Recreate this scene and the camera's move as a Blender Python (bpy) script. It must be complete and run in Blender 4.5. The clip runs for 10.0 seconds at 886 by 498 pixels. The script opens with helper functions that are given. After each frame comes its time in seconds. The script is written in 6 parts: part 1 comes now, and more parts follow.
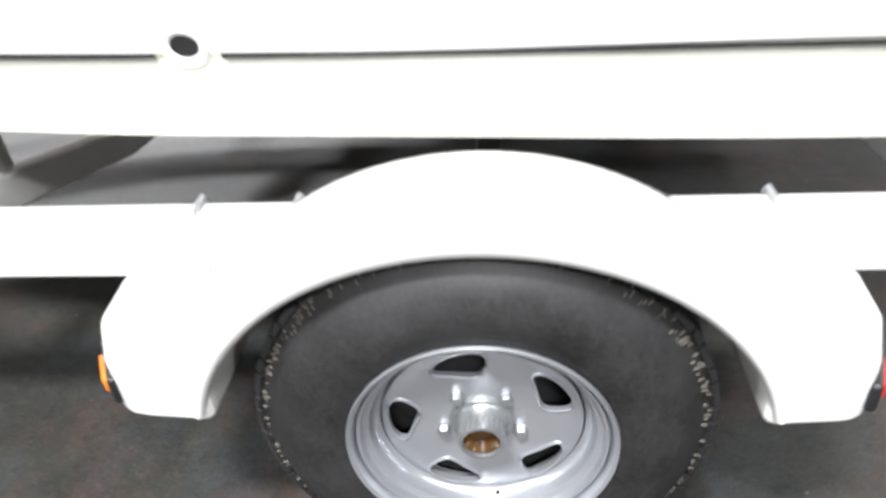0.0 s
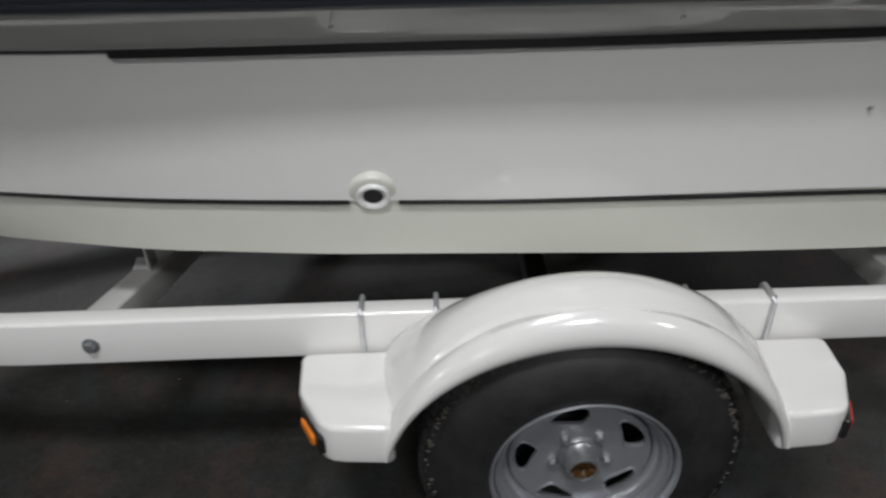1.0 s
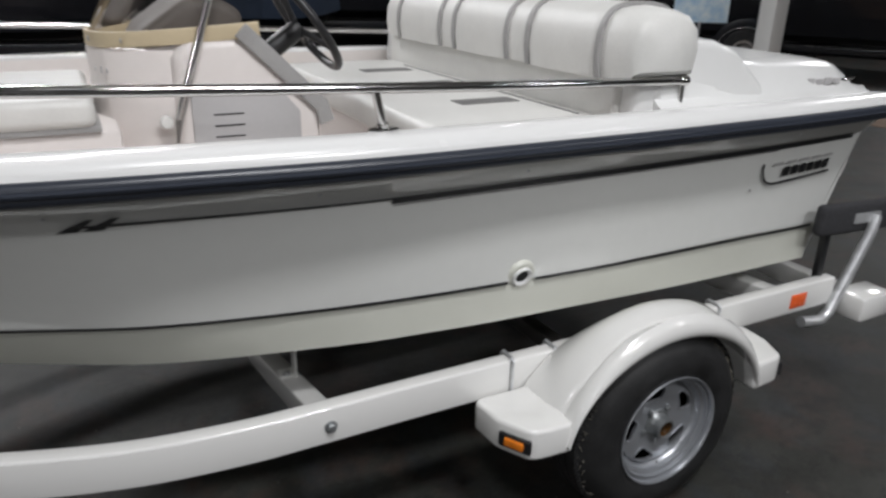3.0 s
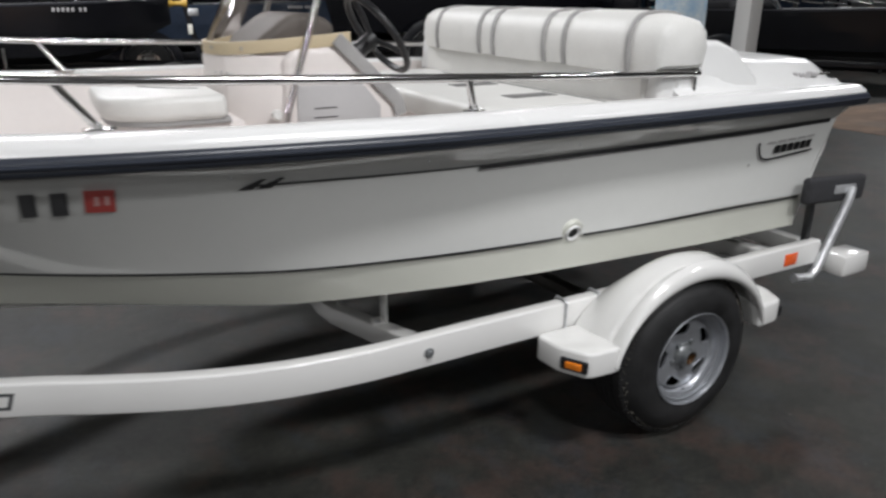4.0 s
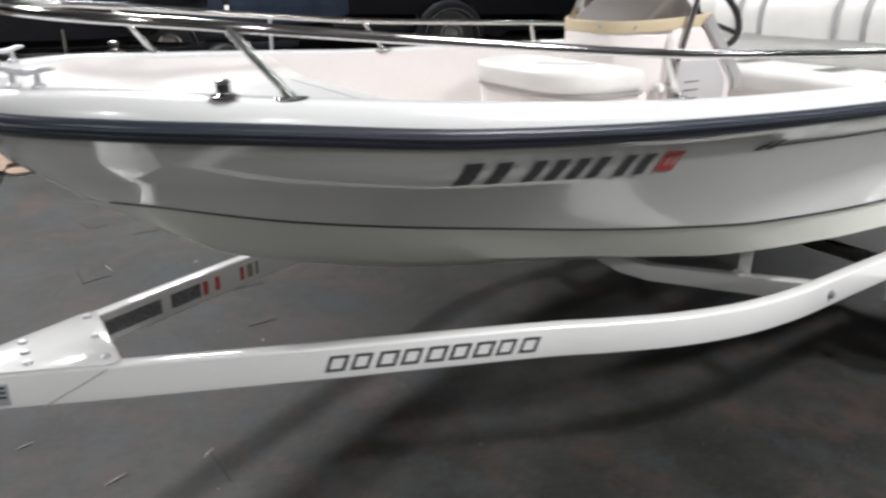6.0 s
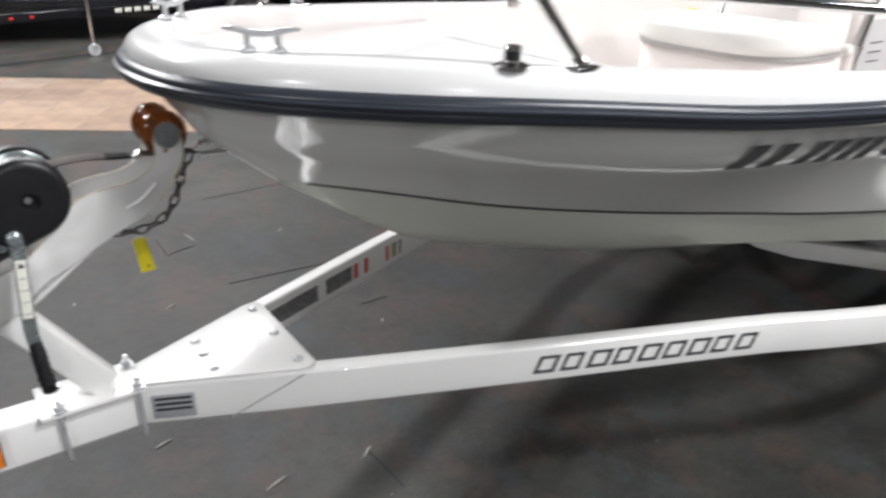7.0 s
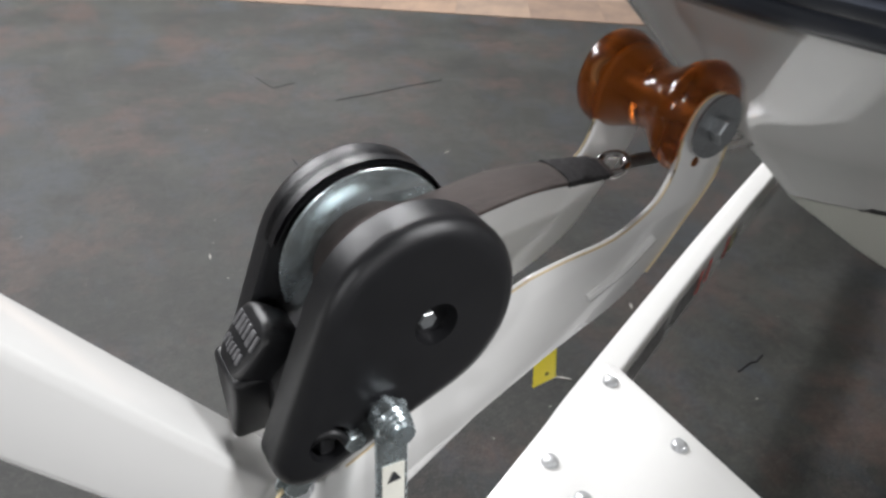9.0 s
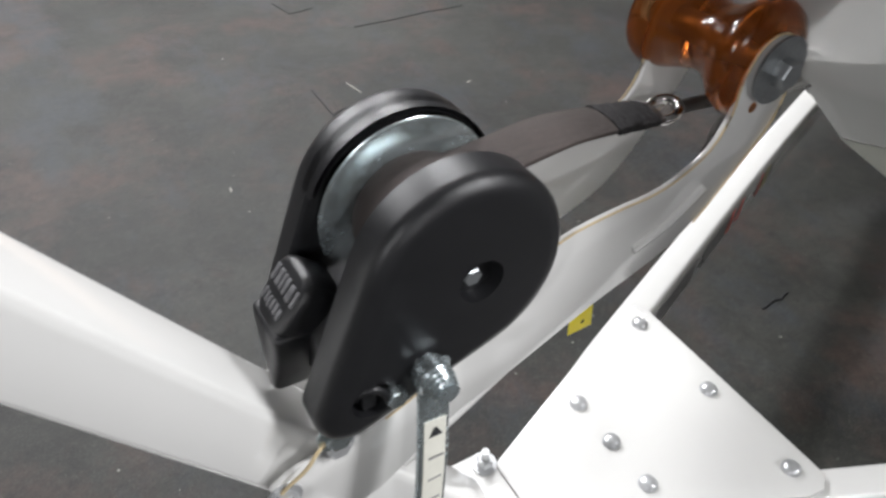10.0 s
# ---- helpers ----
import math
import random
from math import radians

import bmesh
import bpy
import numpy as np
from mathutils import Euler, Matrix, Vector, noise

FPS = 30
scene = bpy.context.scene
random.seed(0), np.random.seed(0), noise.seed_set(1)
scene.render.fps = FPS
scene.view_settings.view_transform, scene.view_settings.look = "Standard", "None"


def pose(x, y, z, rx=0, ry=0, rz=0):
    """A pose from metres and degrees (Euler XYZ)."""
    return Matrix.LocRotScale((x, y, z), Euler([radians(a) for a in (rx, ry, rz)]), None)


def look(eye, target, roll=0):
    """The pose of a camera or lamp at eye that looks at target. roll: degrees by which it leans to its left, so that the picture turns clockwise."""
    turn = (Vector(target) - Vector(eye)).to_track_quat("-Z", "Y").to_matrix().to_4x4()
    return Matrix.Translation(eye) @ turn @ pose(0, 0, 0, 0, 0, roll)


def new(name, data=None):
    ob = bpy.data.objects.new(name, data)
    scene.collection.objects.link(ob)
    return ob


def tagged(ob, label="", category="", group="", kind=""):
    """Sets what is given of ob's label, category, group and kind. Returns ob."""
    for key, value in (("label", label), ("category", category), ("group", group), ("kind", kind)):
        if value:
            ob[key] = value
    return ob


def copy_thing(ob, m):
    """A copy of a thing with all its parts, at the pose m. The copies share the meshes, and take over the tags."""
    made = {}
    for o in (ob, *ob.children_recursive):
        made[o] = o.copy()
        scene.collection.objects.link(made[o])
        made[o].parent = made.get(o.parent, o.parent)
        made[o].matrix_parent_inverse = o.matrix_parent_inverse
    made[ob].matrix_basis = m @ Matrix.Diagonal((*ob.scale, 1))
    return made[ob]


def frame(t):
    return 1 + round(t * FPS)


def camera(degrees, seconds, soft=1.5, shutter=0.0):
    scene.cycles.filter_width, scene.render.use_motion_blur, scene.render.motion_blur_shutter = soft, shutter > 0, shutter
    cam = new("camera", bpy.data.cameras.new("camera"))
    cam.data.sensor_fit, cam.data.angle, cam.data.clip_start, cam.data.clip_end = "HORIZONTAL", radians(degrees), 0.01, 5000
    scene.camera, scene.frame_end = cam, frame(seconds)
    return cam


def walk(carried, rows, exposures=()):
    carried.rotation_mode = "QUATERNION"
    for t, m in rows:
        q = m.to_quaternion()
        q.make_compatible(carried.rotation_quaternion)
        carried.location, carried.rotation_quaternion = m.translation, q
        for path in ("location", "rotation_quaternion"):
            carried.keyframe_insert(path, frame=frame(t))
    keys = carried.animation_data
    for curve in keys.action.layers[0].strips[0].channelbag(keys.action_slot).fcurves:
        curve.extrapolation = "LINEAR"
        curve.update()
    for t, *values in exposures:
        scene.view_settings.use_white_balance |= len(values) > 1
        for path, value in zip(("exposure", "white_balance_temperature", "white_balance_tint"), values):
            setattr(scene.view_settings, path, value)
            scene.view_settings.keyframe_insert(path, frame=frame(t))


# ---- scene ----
# Camera and its walk
cam = camera(64.0, 10.0, soft=2.6, shutter=0.5)
PATH = [
    (0, (1.387, -1.863, 1.09), (1.223, -0.21, -0.024), -3.8),
    (0.5, (1.331, -2.027, 1.333), (1.197, -0.36, 0.236), -2.5),
    (1, (1.071, -2.147, 1.422), (1.107, -0.443, 0.374), -1.1),
    (1.5, (0.806, -2.232, 1.451), (1.021, -0.51, 0.427), 0.3),
    (2, (0.55, -2.248, 1.526), (0.95, -0.566, 0.521), 0.9),
    (2.5, (0.262, -2.339, 1.605), (0.903, -0.656, 0.735), 1.4),
    (2.7, (0.096, -2.398, 1.625), (0.872, -0.735, 0.83), 2.2),
    (3.8, (-0.505, -2.775, 1.578), (0.425, -1.134, 0.913), 0.2),
    (4, (-0.614, -2.804, 1.592), (0.313, -1.163, 0.923), 0.3),
    (4.5, (-0.959, -2.751, 1.612), (-0.003, -1.13, 0.934), 0.6),
    (5, (-1.336, -2.603, 1.576), (-0.332, -0.999, 0.93), 0.5),
    (5.5, (-1.796, -2.373, 1.598), (-0.757, -0.806, 0.918), 0.9),
    (5.7, (-1.992, -2.296, 1.59), (-0.941, -0.739, 0.903), 0.8),
    (6.8, (-2.499, -1.69, 1.581), (-1.435, -0.204, 0.769), 1.1),
    (7, (-2.571, -1.576, 1.571), (-1.512, -0.098, 0.737), 1.3),
    (7.5, (-2.776, -1.254, 1.563), (-1.675, 0.144, 0.65), 3.1),
    (8, (-2.85, -0.953, 1.505), (-1.75, 0.431, 0.569), 3.2),
    (8.5, (-2.753, -0.567, 1.444), (-1.749, 0.818, 0.408), 3.1),
    (9, (-2.683, -0.394, 1.395), (-1.788, 0.983, 0.253), 3.3),
    (9.5, (-2.663, -0.357, 1.386), (-1.813, 0.96, 0.144), 2.9),
    (10, (-2.687, -0.36, 1.396), (-1.886, 0.93, 0.094), 2.9),
]
EXPOSURES = [(0, 1.1), (0.25, 0.36), (0.5, -0.46), (0.75, -0.9), (1.0, -1.1), (1.5, -1.15), (2.0, -1.14), (2.5, -1.1), (4.0, -0.86), (4.5, -0.72), (5.5, -0.45), (7.0, 0.0), (7.5, 0.08), (8.0, 0.09), (8.7, -0.02), (9.3, 0.04), (10.0, 0.0)]
walk(cam, [(t, look(eye, target, roll)) for t, eye, target, roll in PATH], EXPOSURES)

# World; hall lamps, most of them unseen fills set for brightness
world = bpy.data.worlds.new("hall_air")
scene.world = world
world.use_nodes = True
world.node_tree.nodes["Background"].inputs[0].default_value = (0.75, 0.8, 0.9, 1)
world.node_tree.nodes["Background"].inputs[1].default_value = 0.02


def ceiling_lamp(x, y, z, sx, sy, watts, color):
    data = bpy.data.lights.new("hall_light", "AREA")
    data.shape, data.size, data.size_y, data.energy, data.color = "RECTANGLE", sx, sy, watts, color
    ob = new("hall_light", data)
    ob.matrix_world = pose(x, y, z)
    return ob


COOL = (0.965, 0.968, 0.992)
# First two fit the rail shadows; the others are added fills, placed for brightness.
LAMPS = [(0.5, -3.5, 400), (-1.0, 4.2, 410), (-5.6, 5.4, 400), (-13.0, -6.0, 1000), (-6.0, -13.0, 850), (2.0, -6.6, 520), (7.0, -6.4, 210), (6.5, 2.2, 110),
         (-3.6, 7.4, 680), (0.5, 8.8, 330), (8.0, 8.5, 170), (14.0, 4.0, 560)]
for lx, ly, watts in LAMPS:
    ceiling_lamp(lx, ly, 5.55, 1.2, 0.6, watts, COOL)

# ---------------------------------------------------------------- materials


def nodes_of(name):
    m = bpy.data.materials.new(name)
    m.use_nodes = True
    nt = m.node_tree
    return m, nt, nt.nodes["Principled BSDF"]


def ramp(nt, fac, stops):
    r = nt.nodes.new("ShaderNodeValToRGB")
    while len(r.color_ramp.elements) < len(stops):
        r.color_ramp.elements.new(0.5)
    for e, (p, c) in zip(r.color_ramp.elements, stops):
        e.position, e.color = p, (*c, 1)
    nt.links.new(fac, r.inputs[0])
    return r.outputs[0]


def noise_tex(nt, scale, detail=4, rough=0.55, stretch=(1, 1, 1)):
    tc = nt.nodes.new("ShaderNodeTexCoord")
    mp = nt.nodes.new("ShaderNodeMapping")
    mp.inputs["Scale"].default_value = stretch
    n = nt.nodes.new("ShaderNodeTexNoise")
    n.inputs["Scale"].default_value, n.inputs["Detail"].default_value, n.inputs["Roughness"].default_value = scale, detail, rough
    nt.links.new(tc.outputs["Object"], mp.inputs[0])
    nt.links.new(mp.outputs[0], n.inputs["Vector"])
    return n.outputs["Fac"]


def surface(name, color, rough=0.5, metal=0.0, vary=0.12, scale=6.0, bump=0.0, bump_scale=200.0, coat=0.0, tint=None, rough_vary=0.08, stretch=(1, 1, 1)):
    """A paint, plastic, rubber or metal with two scales of change in colour and gloss."""
    m, nt, p = nodes_of(name)
    lo = tuple(max(0.0, c * (1 - vary)) for c in color)
    hi = tuple(min(1.0, c * (1 + vary)) for c in color)
    if tint:
        lo = tint
    big = noise_tex(nt, scale, 5, 0.6, stretch)
    fine = noise_tex(nt, scale * 14, 3, 0.5, stretch)
    mix = nt.nodes.new("ShaderNodeMath")
    mix.operation = "MULTIPLY_ADD"
    mix.inputs[1].default_value = 0.35
    nt.links.new(fine, mix.inputs[0])
    half = nt.nodes.new("ShaderNodeMath")
    half.operation = "MULTIPLY"
    half.inputs[1].default_value = 0.65
    nt.links.new(big, half.inputs[0])
    nt.links.new(half.outputs[0], mix.inputs[2])
    nt.links.new(ramp(nt, mix.outputs[0], [(0.32, lo), (0.68, hi)]), p.inputs["Base Color"])
    rr = nt.nodes.new("ShaderNodeMapRange")
    rr.inputs[1].default_value, rr.inputs[2].default_value = 0.3, 0.7
    rr.inputs[3].default_value, rr.inputs[4].default_value = max(0.02, rough - rough_vary), min(1, rough + rough_vary)
    nt.links.new(mix.outputs[0], rr.inputs[0])
    nt.links.new(rr.outputs[0], p.inputs["Roughness"])
    p.inputs["Metallic"].default_value = metal
    if coat:
        p.inputs["Coat Weight"].default_value, p.inputs["Coat Roughness"].default_value = coat, 0.05
    if bump:
        b = nt.nodes.new("ShaderNodeBump")
        b.inputs["Strength"].default_value, b.inputs["Distance"].default_value = bump, 0.002
        nt.links.new(noise_tex(nt, bump_scale, 3, 0.6, stretch), b.inputs["Height"])
        nt.links.new(b.outputs[0], p.inputs["Normal"])
    return m


def clear(name, color, rough, ior=1.45, weight=1.0):
    m, nt, p = nodes_of(name)
    p.inputs["Base Color"].default_value = (*color, 1)
    p.inputs["Roughness"].default_value, p.inputs["IOR"].default_value = rough, ior
    p.inputs["Transmission Weight"].default_value = weight
    return m


GELCOAT = surface("white_gelcoat", (0.695, 0.70, 0.675), 0.1, vary=0.02, scale=2.0, coat=0.7, rough_vary=0.03)
GEL_LOW = surface("cream_gelcoat", (0.62, 0.625, 0.56), 0.3, vary=0.02, scale=1.2, rough_vary=0.02, coat=0.1, tint=(0.605, 0.61, 0.545))
DECK_WHITE = surface("white_deck_gelcoat", (0.76, 0.76, 0.75), 0.26, vary=0.015, scale=2.0, coat=0.2, rough_vary=0.02)
# White liner; the pink cast of the cockpit's light is mixed into its colour.
LINER = surface("pink_lit_liner_gelcoat", (0.72, 0.675, 0.65), 0.38, vary=0.03, scale=3.0, bump=0.15, bump_scale=400)
VINYL = surface("white_vinyl", (0.68, 0.675, 0.65), 0.42, vary=0.05, scale=8.0, bump=0.25, bump_scale=500)
GREY_VINYL = surface("grey_vinyl", (0.33, 0.325, 0.32), 0.5, vary=0.1, scale=9.0, bump=0.2, bump_scale=500)
GREY_PANEL = surface("grey_plastic_panel", (0.42, 0.41, 0.41), 0.5, vary=0.04, scale=5.0)
RUBBER_NAVY = surface("dark_navy_vinyl_rub", (0.03, 0.035, 0.047), 0.34, vary=0.08, scale=4.0, rough_vary=0.03)
BLACK_TRIM = surface("black_tape", (0.012, 0.012, 0.013), 0.4, vary=0.2)
STAINLESS = surface("polished_stainless", (0.62, 0.61, 0.60), 0.14, 1.0, vary=0.05, scale=10)
DULL_STEEL = surface("dull_zinc_steel", (0.60, 0.61, 0.62), 0.34, 0.6, vary=0.18, scale=30)
HUB_STEEL = surface("bare_hub_steel", (0.30, 0.315, 0.325), 0.36, 0.7, vary=0.12, scale=20, tint=(0.22, 0.23, 0.23), rough_vary=0.06)
ZINC = surface("blue_zinc_plate", (0.52, 0.60, 0.635), 0.25, 0.85, vary=0.14, scale=14, tint=(0.33, 0.35, 0.33), rough_vary=0.07)
TRAILER_WHITE = surface("white_trailer_enamel", (0.78, 0.775, 0.755), 0.2, vary=0.012, scale=2.0, coat=1.0, rough_vary=0.015)
WORN_EDGE = surface("yellowed_paint_edge", (0.62, 0.50, 0.30), 0.5, vary=0.2, scale=40)
TYRE = surface("tyre_rubber", (0.020, 0.020, 0.0205), 0.55, vary=0.3, scale=10.0, bump=0.3, bump_scale=150, tint=(0.008, 0.008, 0.008))
TYRE.node_tree.nodes["Principled BSDF"].inputs["Specular IOR Level"].default_value = 0.3
NIB = surface("worn_tyre_nib", (0.075, 0.068, 0.056), 0.8, vary=0.4, scale=90)
RIM = surface("silver_wheel_paint", (0.40, 0.415, 0.44), 0.33, 0.7, vary=0.03, scale=5, rough_vary=0.03)
# Near-black for dark parts; also paints the shade inside holes, slots and gaps.
DARK = surface("near_black_and_shade_paint", (0.008, 0.008, 0.009), 0.7, vary=0.2)
GREASE = surface("amber_grease", (0.06, 0.026, 0.005), 0.15, vary=0.4, scale=60, tint=(0.02, 0.012, 0.006))
BLACK_PLASTIC = surface("black_moulded_plastic", (0.0105, 0.0107, 0.012), 0.38, vary=0.15, scale=30, bump=0.12, bump_scale=1200)
BLACK_RAISED = surface("worn_raised_plastic", (0.13, 0.13, 0.135), 0.4, vary=0.4, scale=120)
WEBBING = surface("brown_black_webbing", (0.072, 0.056, 0.051), 0.7, vary=0.35, scale=60, bump=0.8, bump_scale=700, stretch=(1, 6, 6))
FRAYED = surface("frayed_black_stitching", (0.022, 0.02, 0.021), 0.9, vary=0.9, scale=260, bump=1.0, bump_scale=900)
CHAIN = surface("dark_chain_steel", (0.10, 0.095, 0.09), 0.45, 0.8, vary=0.3, scale=60)
YELLOW = surface("yellow_tag_plastic", (0.80, 0.66, 0.02), 0.5, vary=0.06, scale=20)
OCHRE = surface("ochre_roller_plastic", (0.50, 0.31, 0.05), 0.4, vary=0.15, scale=20)
PAPER = surface("white_label_paper", (0.75, 0.74, 0.66), 0.6, vary=0.06, scale=20)
SILVER_LABEL = surface("silver_label_foil", (0.40, 0.41, 0.43), 0.4, 0.3, vary=0.08, scale=20)
SCRAP = surface("dull_scrap_paper", (0.30, 0.29, 0.26), 0.8, vary=0.2, scale=30)
INK = surface("dark_print", (0.03, 0.032, 0.036), 0.5, vary=0.15)
LETTER = surface("grey_black_lettering", (0.065, 0.066, 0.070), 0.45, vary=0.15)
RED_STICKER = surface("red_sticker", (0.55, 0.085, 0.075), 0.45, vary=0.12, scale=40)
PALE_INK = surface("pale_print", (0.72, 0.42, 0.40), 0.5, vary=0.1)
ORANGE_LENS = surface("orange_lens", (0.72, 0.20, 0.015), 0.2, vary=0.25, scale=60, coat=0.5)
RED_LENS = surface("red_lens", (0.45, 0.03, 0.02), 0.2, vary=0.2, scale=60, coat=0.5)
RED_ORANGE = surface("red_orange_reflector", (0.85, 0.13, 0.03), 0.25, vary=0.12, scale=60, coat=0.5)
AMBER = clear("amber_polyurethane", (0.38, 0.1, 0.016), 0.16, 1.45, 0.9)


def sheet_glass(name, tint):
    """A thin clear sheet: see-through, with a Fresnel gloss."""
    m, nt, p = nodes_of(name)
    nt.nodes.remove(p)
    tr, gl = nt.nodes.new("ShaderNodeBsdfTransparent"), nt.nodes.new("ShaderNodeBsdfGlossy")
    tr.inputs[0].default_value = (*tint, 1)
    gl.inputs["Roughness"].default_value = 0.03
    fr, mx = nt.nodes.new("ShaderNodeFresnel"), nt.nodes.new("ShaderNodeMixShader")
    fr.inputs[0].default_value = 1.45
    nt.links.new(fr.outputs[0], mx.inputs[0])
    nt.links.new(tr.outputs[0], mx.inputs[1])
    nt.links.new(gl.outputs[0], mx.inputs[2])
    nt.links.new(mx.outputs[0], nt.nodes["Material Output"].inputs[0])
    return m


SMOKE = sheet_glass("clear_acrylic", (0.86, 0.85, 0.84))
BLACK_HULL = surface("black_gloss_gelcoat", (0.008, 0.0085, 0.011), 0.2, vary=0.2, scale=3)
BLUE_HULL = surface("dark_blue_gelcoat", (0.030, 0.042, 0.066), 0.18, vary=0.25, scale=3, coat=0.6)
BLACK_CARPET = surface("black_deck_carpet", (0.03, 0.03, 0.033), 0.95, vary=0.4, scale=60, bump=0.6)
# Greys of the unseen walls and ceiling, raised so they bounce fill light.
WALL = surface("bounce_wall_grey", (0.42, 0.42, 0.43), 0.8, vary=0.2, scale=1.2)
CEIL = surface("bounce_ceiling_grey", (0.55, 0.55, 0.56), 0.9, vary=0.2, scale=0.8)
PALE_BLUE = surface("pale_blue_banner", (0.78, 0.86, 0.92), 0.6, vary=0.2, scale=7, tint=(0.30, 0.55, 0.80))


def floor_material():
    """Old grey floor covering with rusty and bluish stains, scuffs and fine grit."""
    m, nt, p = nodes_of("worn_grey_floor_covering")
    broad = noise_tex(nt, 1.3, 9, 0.72)
    rust = noise_tex(nt, 2.3, 9, 0.72)
    blue = noise_tex(nt, 3.1, 9, 0.72, (1, 0.6, 1))
    grit = noise_tex(nt, 260, 2, 0.7)
    base = ramp(nt, broad, [(0.38, (0.012, 0.012, 0.011)), (0.5, (0.0235, 0.0245, 0.021)), (0.62, (0.039, 0.040, 0.035))])

    def over(fac, lo, hi, col, below, amount):
        f = ramp(nt, fac, [(lo, (0, 0, 0)), (hi, (amount, amount, amount))])
        mx = nt.nodes.new("ShaderNodeMix")
        mx.data_type = "RGBA"
        nt.links.new(f, mx.inputs[0])
        nt.links.new(below, mx.inputs[6])
        mx.inputs[7].default_value = (*col, 1)
        return mx.outputs[2]

    base = over(rust, 0.49, 0.62, (0.056, 0.036, 0.030), base, 0.85)
    base = over(blue, 0.5, 0.63, (0.031, 0.037, 0.044), base, 0.65)
    mottle = noise_tex(nt, 17, 6, 0.7)
    base = over(mottle, 0.5, 0.68, (0.011, 0.0115, 0.0105), base, 0.62)
    patch = noise_tex(nt, 48, 5, 0.75)
    base = over(patch, 0.52, 0.66, (0.062, 0.058, 0.051), base, 0.4)
    base = over(grit, 0.55, 0.7, (0.11, 0.105, 0.098), base, 0.45)
    dark = noise_tex(nt, 120, 5, 0.75, (1.6, 0.7, 1))
    base = over(dark, 0.46, 0.7, (0.012, 0.012, 0.012), base, 0.6)
    nt.links.new(base, p.inputs["Base Color"])
    p.inputs["Roughness"].default_value = 0.55
    p.inputs["Specular IOR Level"].default_value = 0.26
    b = nt.nodes.new("ShaderNodeBump")
    b.inputs["Strength"].default_value, b.inputs["Distance"].default_value = 0.5, 0.002
    nt.links.new(noise_tex(nt, 320, 3, 0.7), b.inputs["Height"])
    nt.links.new(b.outputs[0], p.inputs["Normal"])
    return m


def carpet_tile_material():
    """Brown and orange carpet squares; each square a little different."""
    m, nt, p = nodes_of("orange_brown_carpet_tile")
    info = nt.nodes.new("ShaderNodeObjectInfo")
    col = ramp(nt, info.outputs["Random"], [(0.0, (0.128, 0.09, 0.067)), (0.35, (0.174, 0.119, 0.083)), (0.7, (0.202, 0.141, 0.097)), (1.0, (0.148, 0.119, 0.097))])
    mx = nt.nodes.new("ShaderNodeMix")
    mx.data_type = "RGBA"
    mx.blend_type = "MULTIPLY"
    mx.inputs[0].default_value = 0.8
    nt.links.new(col, mx.inputs[6])
    nt.links.new(ramp(nt, noise_tex(nt, 3.0, 6, 0.7), [(0.3, (0.55, 0.55, 0.6)), (0.7, (1.25, 1.2, 1.15))]), mx.inputs[7])
    nt.links.new(mx.outputs[2], p.inputs["Base Color"])
    p.inputs["Roughness"].default_value = 0.85
    return m


FLOOR = floor_material()
CARPET = carpet_tile_material()

# ---------------------------------------------------------------- mesh helpers


def finish(bm, angle=38):
    bm.normal_update()
    for e in bm.edges:
        e.smooth = len(e.link_faces) == 2 and e.calc_face_angle(0) < radians(angle)
    for f in bm.faces:
        f.smooth = True


def mesh_ob(name, bm, material, angle=38):
    bmesh.ops.recalc_face_normals(bm, faces=bm.faces)
    finish(bm, angle)
    me = bpy.data.meshes.new(name)
    bm.to_mesh(me)
    bm.free()
    for m in material if isinstance(material, (list, tuple)) else [material]:
        me.materials.append(m)
    return new(name, me)


def part(name, bm, material, parent, label="", angle=38):
    """One mesh under a thing or under a part."""
    ob = mesh_ob(name, bm, material, angle)
    ob.parent = parent
    if parent.type == "EMPTY":
        ob.matrix_parent_inverse = Matrix.Translation(-parent.location)
    return tagged(ob, label)


def thing(name, label, category, at=(0, 0, 0), group="", kind=""):
    ob = new(name)
    ob.location = at
    return tagged(ob, label, category, group, kind)


def solo(name, bm, material, label, category, group="", kind="", angle=38):
    return tagged(mesh_ob(name, bm, material, angle), label, category, group, kind)


def box(c, s, bev=0.004, turn=None, bm=None, segs=2):
    """A box round c with sizes s and rounded edges; turn: a Matrix about its middle."""
    mine = bmesh.new()
    bmesh.ops.create_cube(mine, size=1)
    bmesh.ops.scale(mine, vec=s, verts=mine.verts)
    if bev:
        bmesh.ops.bevel(mine, geom=mine.edges[:], offset=min(bev, min(s) * 0.45), segments=segs, affect="EDGES", profile=0.5)
    m = Matrix.Translation(c) @ (turn.to_4x4() if turn else Matrix())
    bmesh.ops.transform(mine, matrix=m, verts=mine.verts)
    return join(bm, mine)


def join(bm, mine):
    if bm is None:
        return mine
    me = bpy.data.meshes.new("joined")
    mine.to_mesh(me)
    mine.free()
    bm.from_mesh(me)
    bpy.data.meshes.remove(me)
    return bm


